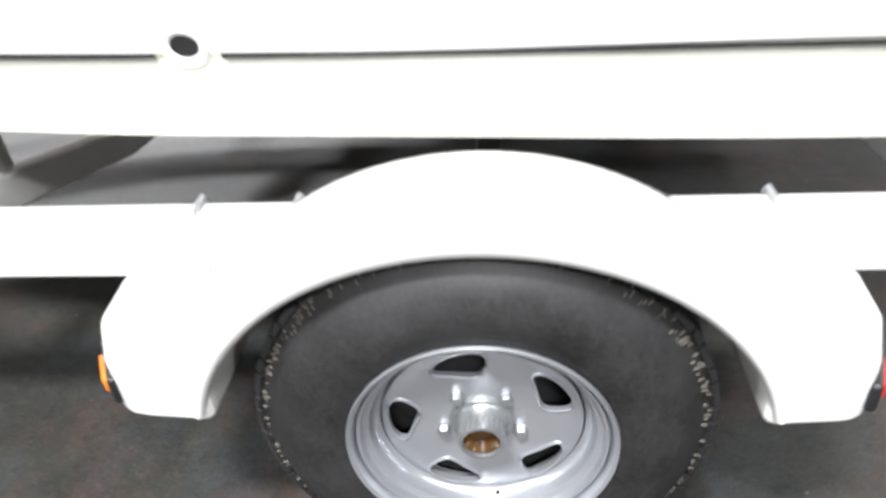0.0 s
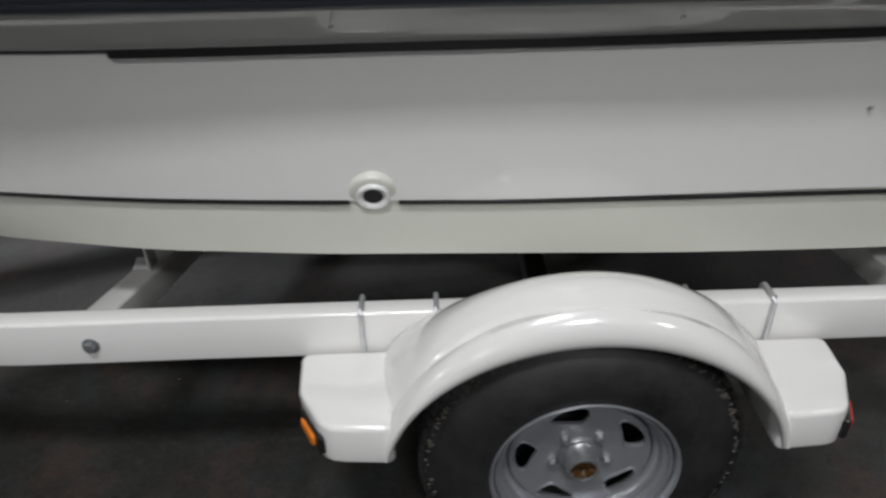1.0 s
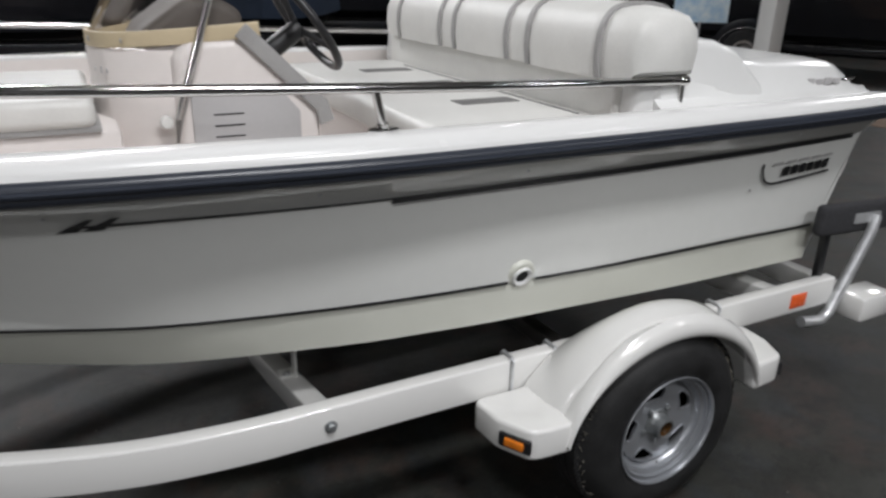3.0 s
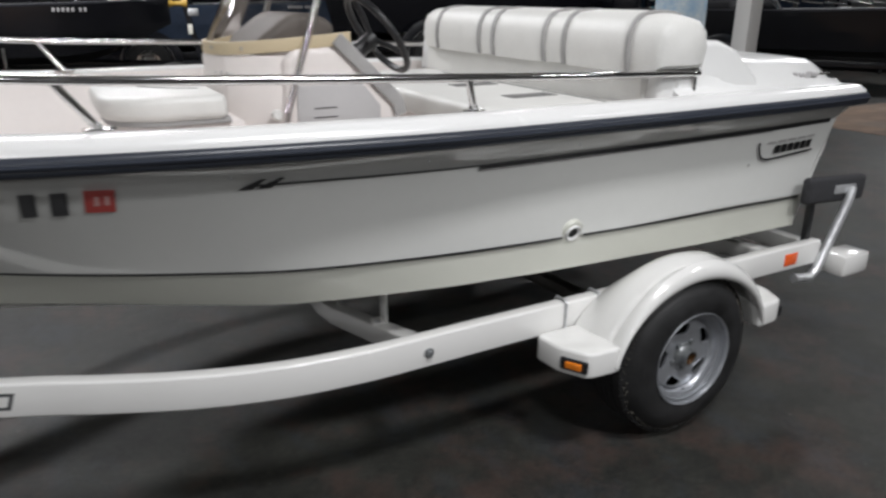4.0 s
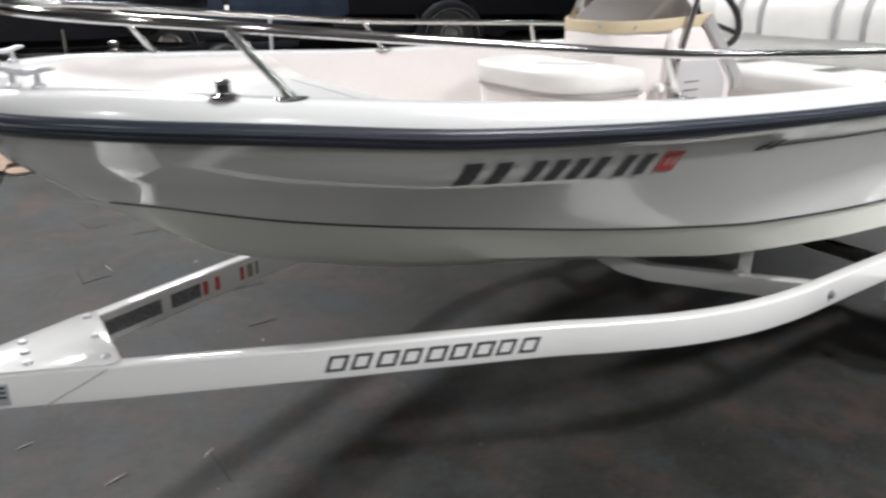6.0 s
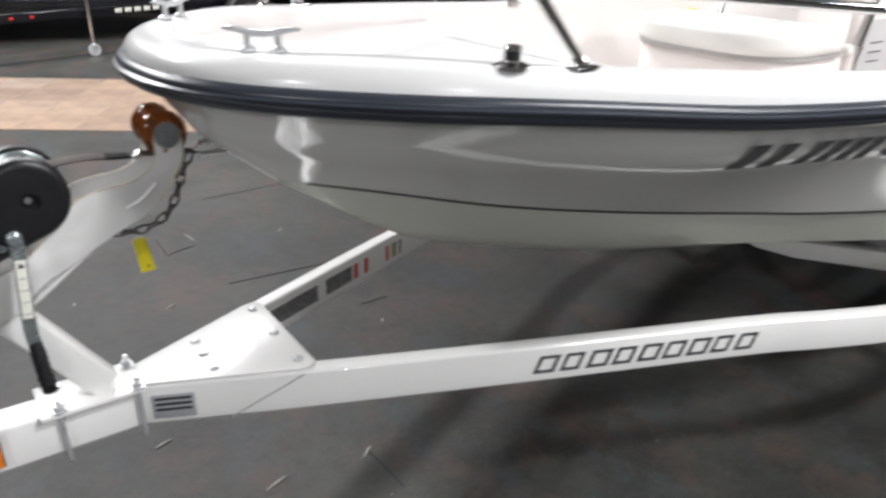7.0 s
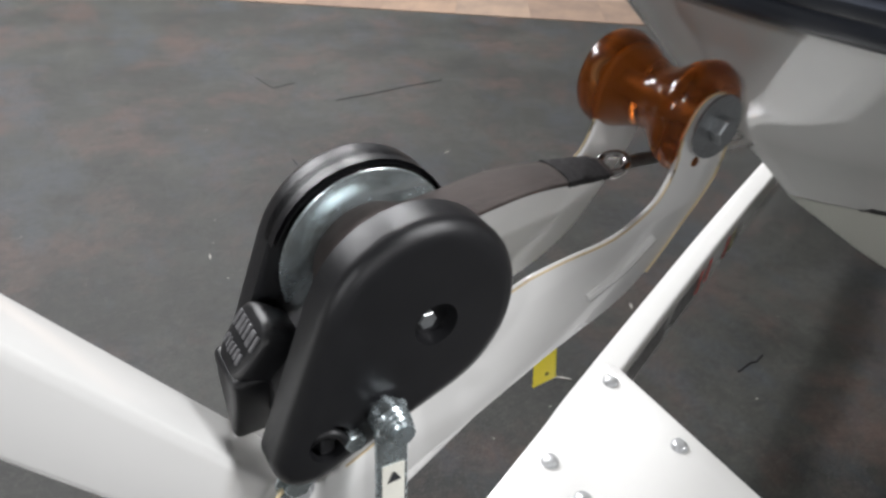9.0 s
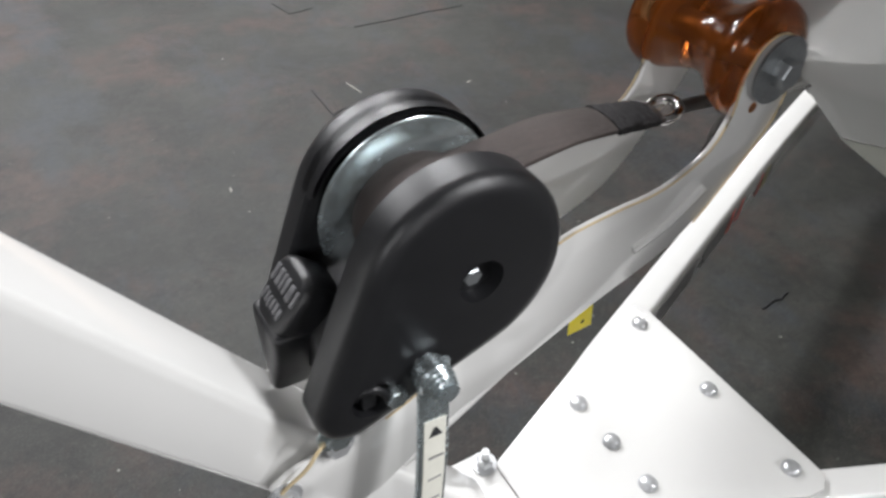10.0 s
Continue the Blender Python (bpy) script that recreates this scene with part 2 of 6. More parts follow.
def spline(points, per=8, closed=False):
    """Catmull-Rom through the points."""
    p = [Vector(q) for q in points]
    n = len(p)
    out = []
    for i in range(n if closed else n - 1):
        a, b, c, d = (p[(i - 1) % n] if closed or i else p[0] * 2 - p[1], p[i], p[(i + 1) % n],
                      p[(i + 2) % n] if closed or i + 2 < n else p[-1] * 2 - p[-2])
        for k in range(per):
            t = k / per
            out.append(0.5 * (2 * b + (c - a) * t + (2 * a - 5 * b + 4 * c - d) * t * t + (3 * b - a - 3 * c + d) * t ** 3))
    if not closed:
        out.append(p[-1])
    return out


def sweep(points, section, closed=False, up=(0, 0, 1), bm=None, taper=None):
    """A section, given as (across, up) pairs, carried along the points."""
    bm = bm or bmesh.new()
    p = [Vector(q) for q in points]
    n, rings = len(p), []
    for i in range(n):
        if closed:
            d = p[(i + 1) % n] - p[i - 1]
        else:
            d = p[min(i + 1, n - 1)] - p[max(i - 1, 0)]
        d.normalize()
        u = Vector(up)
        if abs(d.dot(u)) > 0.98:
            u = Vector((1, 0, 0))
        side = d.cross(u).normalized()
        u = side.cross(d)
        k = taper[i] if taper else 1.0
        rings.append([bm.verts.new(p[i] + side * a * k + u * b * k) for a, b in section])
    m = len(section)
    for i in range(n if closed else n - 1):
        r, s = rings[i], rings[(i + 1) % n]
        for j in range(m):
            bm.faces.new((r[j], r[(j + 1) % m], s[(j + 1) % m], s[j]))
    if not closed:
        bm.faces.new(rings[0][::-1])
        bm.faces.new(rings[-1])
    return bm


def round_section(r, n=12):
    return [(r * math.cos(2 * math.pi * i / n), r * math.sin(2 * math.pi * i / n)) for i in range(n)]


def rect_section(w, h, c=0.008):
    pts = []
    for sx, sy, a0 in ((1, 1, 0), (-1, 1, 90), (-1, -1, 180), (1, -1, 270)):
        for k in range(4):
            a = radians(a0 + 30 * k)
            pts.append((sx * (w / 2 - c) + c * math.cos(a), sy * (h / 2 - c) + c * math.sin(a)))
    return pts


def tube(points, r, n=12, closed=False, bm=None):
    return sweep(points, round_section(r, n), closed, bm=bm)


def lathe(profile, at, axis="y", n=40, bm=None, sweep_to=None):
    """Turns (radius, along) pairs round an axis through at."""
    bm = bm or bmesh.new()
    turn = {"y": lambda r, a, t: (r * math.cos(t), a, r * math.sin(t)), "z": lambda r, a, t: (r * math.cos(t), r * math.sin(t), a),
            "x": lambda r, a, t: (a, r * math.cos(t), r * math.sin(t))}[axis]
    rings = []
    for r, a in profile:
        if r < 1e-6:
            rings.append([bm.verts.new(Vector(at) + Vector(turn(0, a, 0)))])
        else:
            rings.append([bm.verts.new(Vector(at) + Vector(turn(r, a, 2 * math.pi * k / n))) for k in range(n)])
    for r, s in zip(rings, rings[1:]):
        for k in range(n):
            j = (k + 1) % n
            if len(r) == 1 and len(s) > 1:
                bm.faces.new((r[0], s[j], s[k]))
            elif len(s) == 1 and len(r) > 1:
                bm.faces.new((r[k], r[j], s[0]))
            elif len(r) > 1:
                bm.faces.new((r[k], r[j], s[j], s[k]))
    return bm


def prism(poly, lo, hi, axis="y", bev=0.0, bm=None, segs=2):
    """A flat outline given thickness along an axis. axis y: outline in x, z; z: in x, y; x: in y, z."""
    mine = bmesh.new()
    put = {"y": lambda a, b, c: (a, c, b), "z": lambda a, b, c: (a, b, c), "x": lambda a, b, c: (c, a, b)}[axis]
    bot = [mine.verts.new(put(a, b, lo)) for a, b in poly]
    top = [mine.verts.new(put(a, b, hi)) for a, b in poly]
    mine.faces.new(bot[::-1])
    mine.faces.new(top)
    n = len(poly)
    for i in range(n):
        mine.faces.new((bot[i], bot[(i + 1) % n], top[(i + 1) % n], top[i]))
    bmesh.ops.recalc_face_normals(mine, faces=mine.faces)
    if bev:
        edges = [e for e in mine.edges if e.calc_face_angle(0) > radians(25)]
        bmesh.ops.bevel(mine, geom=edges, offset=bev, segments=segs, affect="EDGES", profile=0.5)
    return join(bm, mine)


def capsule(a, b, ra, rb, n=14):
    """Outline round two circles at a and b with radii ra and rb."""
    a, b = Vector(a), Vector(b)
    d = b - a
    base, lean = math.atan2(d.y, d.x), math.acos(max(-1, min(1, (ra - rb) / d.length)))
    pts = [a + ra * Vector((math.cos(t), math.sin(t))) for t in np.linspace(base + lean, base + 2 * math.pi - lean, n)]
    pts += [b + rb * Vector((math.cos(t), math.sin(t))) for t in np.linspace(base - lean, base + lean, n)]
    return [tuple(q) for q in pts]


def bolt(at, way, r, h=0.006, washer=0.0, hexed=True, bm=None):
    """A bolt head on a surface at a point, pointing along way."""
    mine = bmesh.new()
    n = 6 if hexed else 14
    if washer:
        lathe([(0, 0), (washer, 0), (washer, 0.0025), (0, 0.0025)], (0, 0, 0), "z", 20, mine)
    if hexed:
        lathe([(r, 0.0015), (r, h), (r * 0.86, h * 1.15), (0, h * 1.15)], (0, 0, 0), "z", n, mine)
    else:
        lathe([(r, 0), (r * 0.95, h * 0.45), (r * 0.7, h * 0.85), (r * 0.35, h), (0, h)], (0, 0, 0), "z", n, mine)
    m = Matrix.Translation(at) @ Vector((0, 0, 1)).rotation_difference(Vector(way)).to_matrix().to_4x4()
    bmesh.ops.transform(mine, matrix=m, verts=mine.verts)
    return join(bm, mine)


def smooth_table(rows):
    """A monotone cubic through (x, value) rows."""
    x, y = np.array(rows, float).T
    h = np.diff(x)
    d = np.diff(y) / h
    s = np.zeros(len(x))
    for i in range(1, len(x) - 1):
        if d[i - 1] * d[i] > 0:
            w1, w2 = 2 * h[i] + h[i - 1], h[i] + 2 * h[i - 1]
            s[i] = (w1 + w2) / (w1 / d[i - 1] + w2 / d[i])
    s[0], s[-1] = d[0], d[-1]

    def at(v):
        v = min(max(v, x[0]), x[-1])
        i = min(int(np.searchsorted(x, v, "right")) - 1, len(h) - 1)
        i = max(i, 0)
        t = (v - x[i]) / h[i]
        return float((2 * t ** 3 - 3 * t * t + 1) * y[i] + (t ** 3 - 2 * t * t + t) * h[i] * s[i]
                     + (3 * t * t - 2 * t ** 3) * y[i + 1] + (t ** 3 - t * t) * h[i] * s[i + 1])
    return at


# ---------------------------------------------------------------- the hall

bm = bmesh.new()
bmesh.ops.create_grid(bm, x_segments=2, y_segments=2, size=0.5)
bmesh.ops.scale(bm, vec=(60, 60, 1), verts=bm.verts)
bmesh.ops.translate(bm, vec=(4, 8, 0), verts=bm.verts)
solo("floor", bm, FLOOR, "worn dark grey hall floor with rusty and bluish stains", "floor", kind="structure")
# Unseen walls and ceiling added round the floor; they also return fill light.
for wname, c, s in (("wall_north", (4, 38, 3), (60, 0.3, 6)), ("wall_south", (4, -22, 3), (60, 0.3, 6)),
                    ("wall_east", (34, 8, 3), (0.3, 59.6, 6)), ("wall_west", (-26, 8, 3), (0.3, 59.6, 6))):
    solo(wname, box(c, s, 0), WALL, "plain grey hall wall, unseen, lightened to bounce fill", "wall", kind="structure")
solo("ceiling", box((4, 8, 6.1), (60, 60, 0.2), 0), CEIL, "grey hall ceiling, unseen, lightened to bounce fill", "ceiling", kind="structure")
# Unseen housings, added above every lamp, fills included.
for lx, ly, watts in LAMPS:
    lamp = thing("ceiling_light", "white metal ceiling light, unseen, added over each hall or fill lamp", "light", (lx, ly, 5.6), "ceiling lights")
    part("housing", box((lx, ly, 5.68), (1.3, 0.7, 0.12), 0.02), TRAILER_WHITE, lamp)
    part("stem", tube([(lx, ly, 5.74), (lx, ly, 6.0)], 0.02, 8), DULL_STEEL, lamp)

# ---------------------------------------------------------------- the boat: lines of its hull

SHEER_Y = smooth_table([(-2.232, 0), (-2.224, 0.09), (-2.195, 0.2), (-2.122, 0.32), (-1.955, 0.472), (-1.8, 0.572), (-1.5, 0.695), (-1.2, 0.805),
                        (-0.9, 0.878), (-0.6, 0.936), (0, 1.018), (0.6, 1.055), (1.2, 1.055), (1.8, 1.03), (2.2, 0.995), (2.56, 0.95)])
SHEER_Z = smooth_table([(-2.232, 1.281), (-1.8, 1.2681), (-1.2, 1.23), (-0.6, 1.2137), (0.6, 1.204), (1.5, 1.2), (2.56, 1.185)])
CROWN_Z = smooth_table([(-2.232, 1.344), (-2, 1.35), (-1.6, 1.329), (-1, 1.2966), (-0.5, 1.275), (0.5, 1.268), (1.5, 1.262), (2.56, 1.24)])
MID_Y = smooth_table([(-2.115, 0), (-2.09, 0.07), (-2.0, 0.19), (-1.8, 0.38), (-1.5, 0.575), (-1.176, 0.744), (-0.9, 0.806), (-0.543, 0.86), (0, 0.927),
                      (0.55, 0.966), (1.2, 0.972), (1.8, 0.945), (2.5, 0.885)])
MID_Z = smooth_table([(-2.115, 1.126), (-1.2, 1.12), (-0.5, 1.108), (0.55, 1.095), (1.5, 1.1), (2.5, 1.095)])
CHINE_Y = smooth_table([(-1.95, 0), (-1.92, 0.035), (-1.8, 0.14), (-1.5, 0.33), (-1.2, 0.46), (-0.9, 0.568), (-0.6, 0.68), (-0.3, 0.76), (0, 0.84),
                        (0.3, 0.89), (0.6, 0.925), (0.9, 0.94), (1.2, 0.945), (1.5, 0.935), (1.8, 0.92), (2.1, 0.9), (2.36, 0.872)])
CHINE_Z = smooth_table([(-1.95, 0.993), (-1.8, 0.9801), (-1.5, 0.9373), (-1.2, 0.902), (-0.9, 0.8719), (-0.6, 0.8457), (-0.3, 0.8213), (0, 0.8073), (0.6, 0.8), (1.2, 0.79), (1.5, 0.785), (1.8, 0.78), (2.36, 0.755)])
LOW_Y = smooth_table([(-1.7, 0), (-1.65, 0.04), (-1.5, 0.14), (-1.2, 0.32), (-0.9, 0.465), (-0.6, 0.58), (-0.3, 0.67), (0, 0.776), (0.3, 0.855), (0.6, 0.912),
                      (0.9, 0.928), (1.5, 0.92), (1.8, 0.9), (2.1, 0.88), (2.34, 0.866)])
LOW_Z = smooth_table([(-1.7, 0.8296), (-1.5, 0.7953), (-1.2, 0.762), (-0.9, 0.7429), (-0.6, 0.7237), (-0.3, 0.6893), (0, 0.6713), (0.6, 0.676), (0.9, 0.668), (1.5, 0.645), (1.8, 0.628), (2.34, 0.606)])
KEEL_Z = smooth_table([(-1.7, 0.8296), (-1.56, 0.7483), (-1.43, 0.702), (-1.03, 0.5921), (-0.6, 0.5247), (0, 0.4863), (2.33, 0.465)])
LEVELS = [(-2.232, 2.56, SHEER_Y, SHEER_Z), (-2.115, 2.5, MID_Y, MID_Z), (-1.95, 2.36, CHINE_Y, CHINE_Z), (-1.7, 2.34, LOW_Y, LOW_Z)]
STEPS = [(i / 70) ** 1.7 for i in range(71)]


def side_point(level, s, side):
    x0, x1, fy, fz = LEVELS[level]
    x = x0 + (x1 - x0) * s
    return Vector((x, side * fy(x), fz(x)))


def hull_y(x, z):
    """Half breadth of the hull at a station and height, down to the lower chine."""
    za, zb, zc = SHEER_Z(x), MID_Z(x), CHINE_Z(x)
    if z < zc and x > -1.65:
        t = max(0, (z - LOW_Z(x)) / (zc - LOW_Z(x)))
        return LOW_Y(x) + (CHINE_Y(x) - LOW_Y(x)) * t
    if z >= zb:
        t = min(1, (z - zb) / (za - zb))
        return MID_Y(x) + (SHEER_Y(x) - MID_Y(x)) * t
    t = max(0, (z - zc) / (zb - zc))
    return CHINE_Y(x) + (MID_Y(x) - CHINE_Y(x)) * t


def strip(bm, rows):
    grid = [[bm.verts.new(p) for p in row] for row in rows]
    for r, s in zip(grid, grid[1:]):
        for k in range(len(r) - 1):
            bm.faces.new((r[k], r[k + 1], s[k + 1], s[k]))
    return grid


def topside_rows(side):
    """Sheer to chine, with the flare under the rub rail rounded in."""
    rows = []
    for k in range(9):
        row = []
        for s in STEPS:
            a, b, c = side_point(0, s, side), side_point(1, s, side), side_point(2, s, side)
            if k <= 4:
                t = k / 4
                q = a.lerp(b, t)
                q.y -= side * 0.012 * math.sin(math.pi * t)
            else:
                t = (k - 4) / 4
                q = b.lerp(c, t)
                q.y -= side * 0.006 * math.sin(math.pi * t)
            if s == 0:
                q.y = 0
            row.append(q)
        rows.append(row)
    return rows


boat = thing("motor_boat", "white fibreglass runabout with navy rub rail resting on a trailer", "boat", (0, 0, 0.465))
bm = bmesh.new()
for side in (-1, 1):
    strip(bm, topside_rows(side))
bmesh.ops.remove_doubles(bm, verts=bm.verts, dist=0.0005)
part("hull_side", bm, GELCOAT, boat, "glossy white hull side", 50)

bm = bmesh.new()
for side in (-1, 1):
    rows = []
    for k in range(7):
        row = []
        for s in STEPS:
            c, d = side_point(2, s, side), side_point(3, s, side)
            c = c - Vector((0, side * 0.006 * min(1, s * 30), 0.001))
            x = -1.7 + 4.03 * s
            e = Vector((x, 0, KEEL_Z(x)))
            q = c.lerp(d, k / 2) if k <= 2 else d.lerp(e, (k - 2) / 4)
            if k > 2:
                q.z -= 0.018 * math.sin(math.pi * (k - 2) / 4) * min(1, s * 6)
            if s == 0:
                q.y = 0
            row.append(q)
        rows.append(row)
    strip(bm, rows)
bmesh.ops.remove_doubles(bm, verts=bm.verts, dist=0.0005)
part("hull_bottom", bm, GEL_LOW, boat, "cream hull bottom with a hard lower chine", 24)

# Transom
bm = bmesh.new()
rim_pts = [side_point(k, 1, -1) for k in range(4)] + [Vector((2.33, 0, 0.465))] + [side_point(k, 1, 1) for k in (3, 2, 1, 0)]
bm.faces.new([bm.verts.new(p - Vector((0.006, 0, 0))) for p in rim_pts])
part("transom", bm, GELCOAT, boat)


# Plan of the sheer from port stern round the bow to starboard stern
def sheer_path(inset, height, n=64, start=1.0):
    pts = []
    half = [side_point(0, (i / n) ** 1.7 * start, -1) for i in range(n, 0, -1)]
    half = half + [Vector((-2.232, 0, SHEER_Z(-2.232)))]
    full = half + [Vector((p.x, -p.y, p.z)) for p in half[-2::-1]]
    for i, p in enumerate(full):
        d = full[min(i + 1, len(full) - 1)] - full[max(i - 1, 0)]
        side = Vector((d.x, d.y, 0)).normalized().cross(Vector((0, 0, 1)))
        q = p + side * inset
        q.z = height(p.x) if callable(height) else p.z + height
        pts.append(q)
    return pts


rub = [(0.012, -0.025), (-0.010, -0.026), (-0.021, -0.020), (-0.025, -0.011), (-0.024, -0.007), (-0.031, -0.004), (-0.032, 0.004),
       (-0.025, 0.008), (-0.025, 0.012), (-0.020, 0.020), (-0.009, 0.025), (0.012, 0.025)]
part("rub_rail", sweep([p for p in sheer_path(0, 0.0, 90)], rub), RUBBER_NAVY, boat, "dark navy moulded vinyl rub rail", 60)

# Gunwale: rounded cap from the rub rail to the inner edge, and the liner inside it
bm = bmesh.new()
profile = [(-0.008, lambda x: SHEER_Z(x) + 0.02), (-0.006, lambda x: SHEER_Z(x) + 0.034), (0.004, lambda x: CROWN_Z(x) - 0.014),
           (0.02, lambda x: CROWN_Z(x) - 0.004), (0.04, CROWN_Z), (0.085, lambda x: CROWN_Z(x) - 0.001), (0.097, lambda x: CROWN_Z(x) - 0.005), (0.104, lambda x: CROWN_Z(x) - 0.016)]
strip(bm, [sheer_path(o, h) for o, h in profile])
part("gunwale", bm, DECK_WHITE, boat, "glossy white rounded gunwale", 60)

inner = sheer_path(0.104, lambda x: CROWN_Z(x) - 0.016)
bm = bmesh.new()
aft = [p for p in inner if p.x > -1.45]
port, star = [p for p in aft if p.y < 0], [p for p in aft if p.y > 0]
for run in (port, star):
    strip(bm, [run] + [[Vector((p.x, math.copysign(min(abs(p.y) * k, hull_y(p.x, z) - 0.035), p.y), z)) for p in run] for z, k in ((1.05, 0.985), (0.95, 0.975), (0.9, 0.96), (0.862, 0.93))])
part("cockpit_liner", bm, LINER, boat, "white cockpit liner, pink light cast in its colour")
bm = bmesh.new()
strip(bm, [[Vector((p.x, -min(abs(p.y) * 0.935, hull_y(p.x, 0.86) - 0.03) * k, 0.864)) for p in port] for k in (1, 0.5, 0, -0.5, -1)])
part("cockpit_sole", bm, LINER, boat)

# Bow well inside the gunwale: sloping sides, a flat platform with a seam, and its aft edge dropping to the sole
halfs = [p for p in inner if p.x < -1.085 and p.y <= 0.0005]
rows = []
for p in halfs:
    deep = min(1.0, max(0.0, (p.x + 2.09) / 0.45))
    zp = p.z + (1.226 - p.z) * deep
    row = []
    for k in range(-12, 13):
        t = abs(k) / 12
        slope = max(0.0, (t - 0.62) / 0.38)
        row.append(Vector((p.x + 0.05 * max(0, (p.x + 1.4) / 0.3) * (1 - t ** 4), math.copysign(abs(p.y) * t, k), zp + (p.z - zp) * slope ** 1.5)))
    rows.append(row)
bm = bmesh.new()
strip(bm, [r[4:21] for r in rows])
edge = rows[0][4:21]
strip(bm, [edge, [q + Vector((0.008, 0, -0.004)) for q in edge], [q + Vector((0.012, 0, -0.014)) for q in edge]])
bmesh.ops.remove_doubles(bm, verts=bm.verts, dist=0.0003)
part("foredeck", bm, DECK_WHITE, boat, "white bow platform with a thin seam", 30)
bm = bmesh.new()
for run in (slice(0, 5), slice(20, 25)):
    strip(bm, [r[run] for r in rows])
edge = [q + (Vector((0.012, 0, -0.014)) if 4 <= k <= 20 else Vector((0, 0, 0))) for k, q in enumerate(rows[0])]
strip(bm, [edge, [Vector((q.x + 0.03, math.copysign(min(abs(q.y), hull_y(q.x, 1.0) - 0.05), q.y), 1.02)) for q in edge],
           [Vector((q.x + 0.05, math.copysign(min(abs(q.y), hull_y(q.x, 0.92) - 0.06), q.y), 0.866)) for q in edge]])
bmesh.ops.remove_doubles(bm, verts=bm.verts, dist=0.0003)
part("bow_well_side", bm, LINER, boat, "white sloping sides of the bow well, pink light cast in their colour", 40)
bm = box((-1.135, 0.19, 1.2268), (0.005, 0.62, 0.0016), 0.0005)
part("hatch_seam", bm, GREY_VINYL, boat)


def cleat(x, y, z, turn):
    bm = bmesh.new()
    m = Matrix.Rotation(radians(turn), 3, "Z")
    horn = [Vector(p) for p in ((-0.072, 0, 0.040), (-0.045, 0, 0.038), (-0.018, 0, 0.032), (0.018, 0, 0.032), (0.045, 0, 0.038), (0.072, 0, 0.040))]
    sweep([m @ p + Vector((x, y, z)) for p in spline(horn, 4)], round_section(0.006, 10), bm=bm, taper=[0.45 + 0.75 * math.sin(math.pi * i / 20) ** 0.6 for i in range(21)])
    for k in (-0.029, 0.029):
        foot = m @ Vector((k, 0, 0)) + Vector((x, y, z))
        lathe([(0.016, 0), (0.015, 0.004), (0.007, 0.01), (0.006, 0.032)], foot, "z", 12, bm)
    return bm


part("cleat", cleat(-2.065, -0.284, CROWN_Z(-2.0), -36), DULL_STEEL, boat, "satin stainless bow cleat")
part("cleat", cleat(-2.065, 0.284, CROWN_Z(-2.0), 36), DULL_STEEL, boat, "satin stainless bow cleat")
part("cleat", cleat(2.38, -0.83, 1.25, -8), STAINLESS, boat, "polished stainless stern cleat")

for sy in (-1, 1):
    bm = lathe([(0.033, 0), (0.033, 0.004), (0.022, 0.009), (0.016, 0.011), (0.016, 0.014)], (-1.713, sy * 0.58, CROWN_Z(-1.71) + 0.001), "z", 22)
    bl = part("bow_light", bm, STAINLESS, boat, "chrome bow light base")
    bm = lathe([(0.015, 0.012), (0.015, 0.03), (0.01, 0.03), (0, 0.03)], (-1.713, sy * 0.58, CROWN_Z(-1.71) + 0.001), "z", 18)
    part("lens", bm, DARK, bl, "dark smoked lens")
    bm = lathe([(0.017, 0.03), (0.0165, 0.036), (0.01, 0.04), (0, 0.041)], (-1.713, sy * 0.58, CROWN_Z(-1.71) + 0.001), "z", 18)
    part("cap", bm, STAINLESS, bl)

# Bow rail, one tube round the bow with leaning posts
half = [(1.5, -0.935, 1.335), (0.95, -0.962, 1.352), (0.512, -0.962, 1.367), (-0.06, -0.93, 1.385), (-0.585, -0.868, 1.404), (-1.15, -0.76, 1.444), (-1.5, -0.665, 1.472),
        (-1.75, -0.57, 1.492), (-1.95, -0.41, 1.504), (-2.05, -0.21, 1.51), (-2.08, 0, 1.512)]
path = spline(half + [(x, -y, z) for x, y, z in half[-2::-1]], 6)
rail = part("hand_rail", tube(path, 0.0125, 14), STAINLESS, boat, "polished stainless tube rail round the bow", 60)
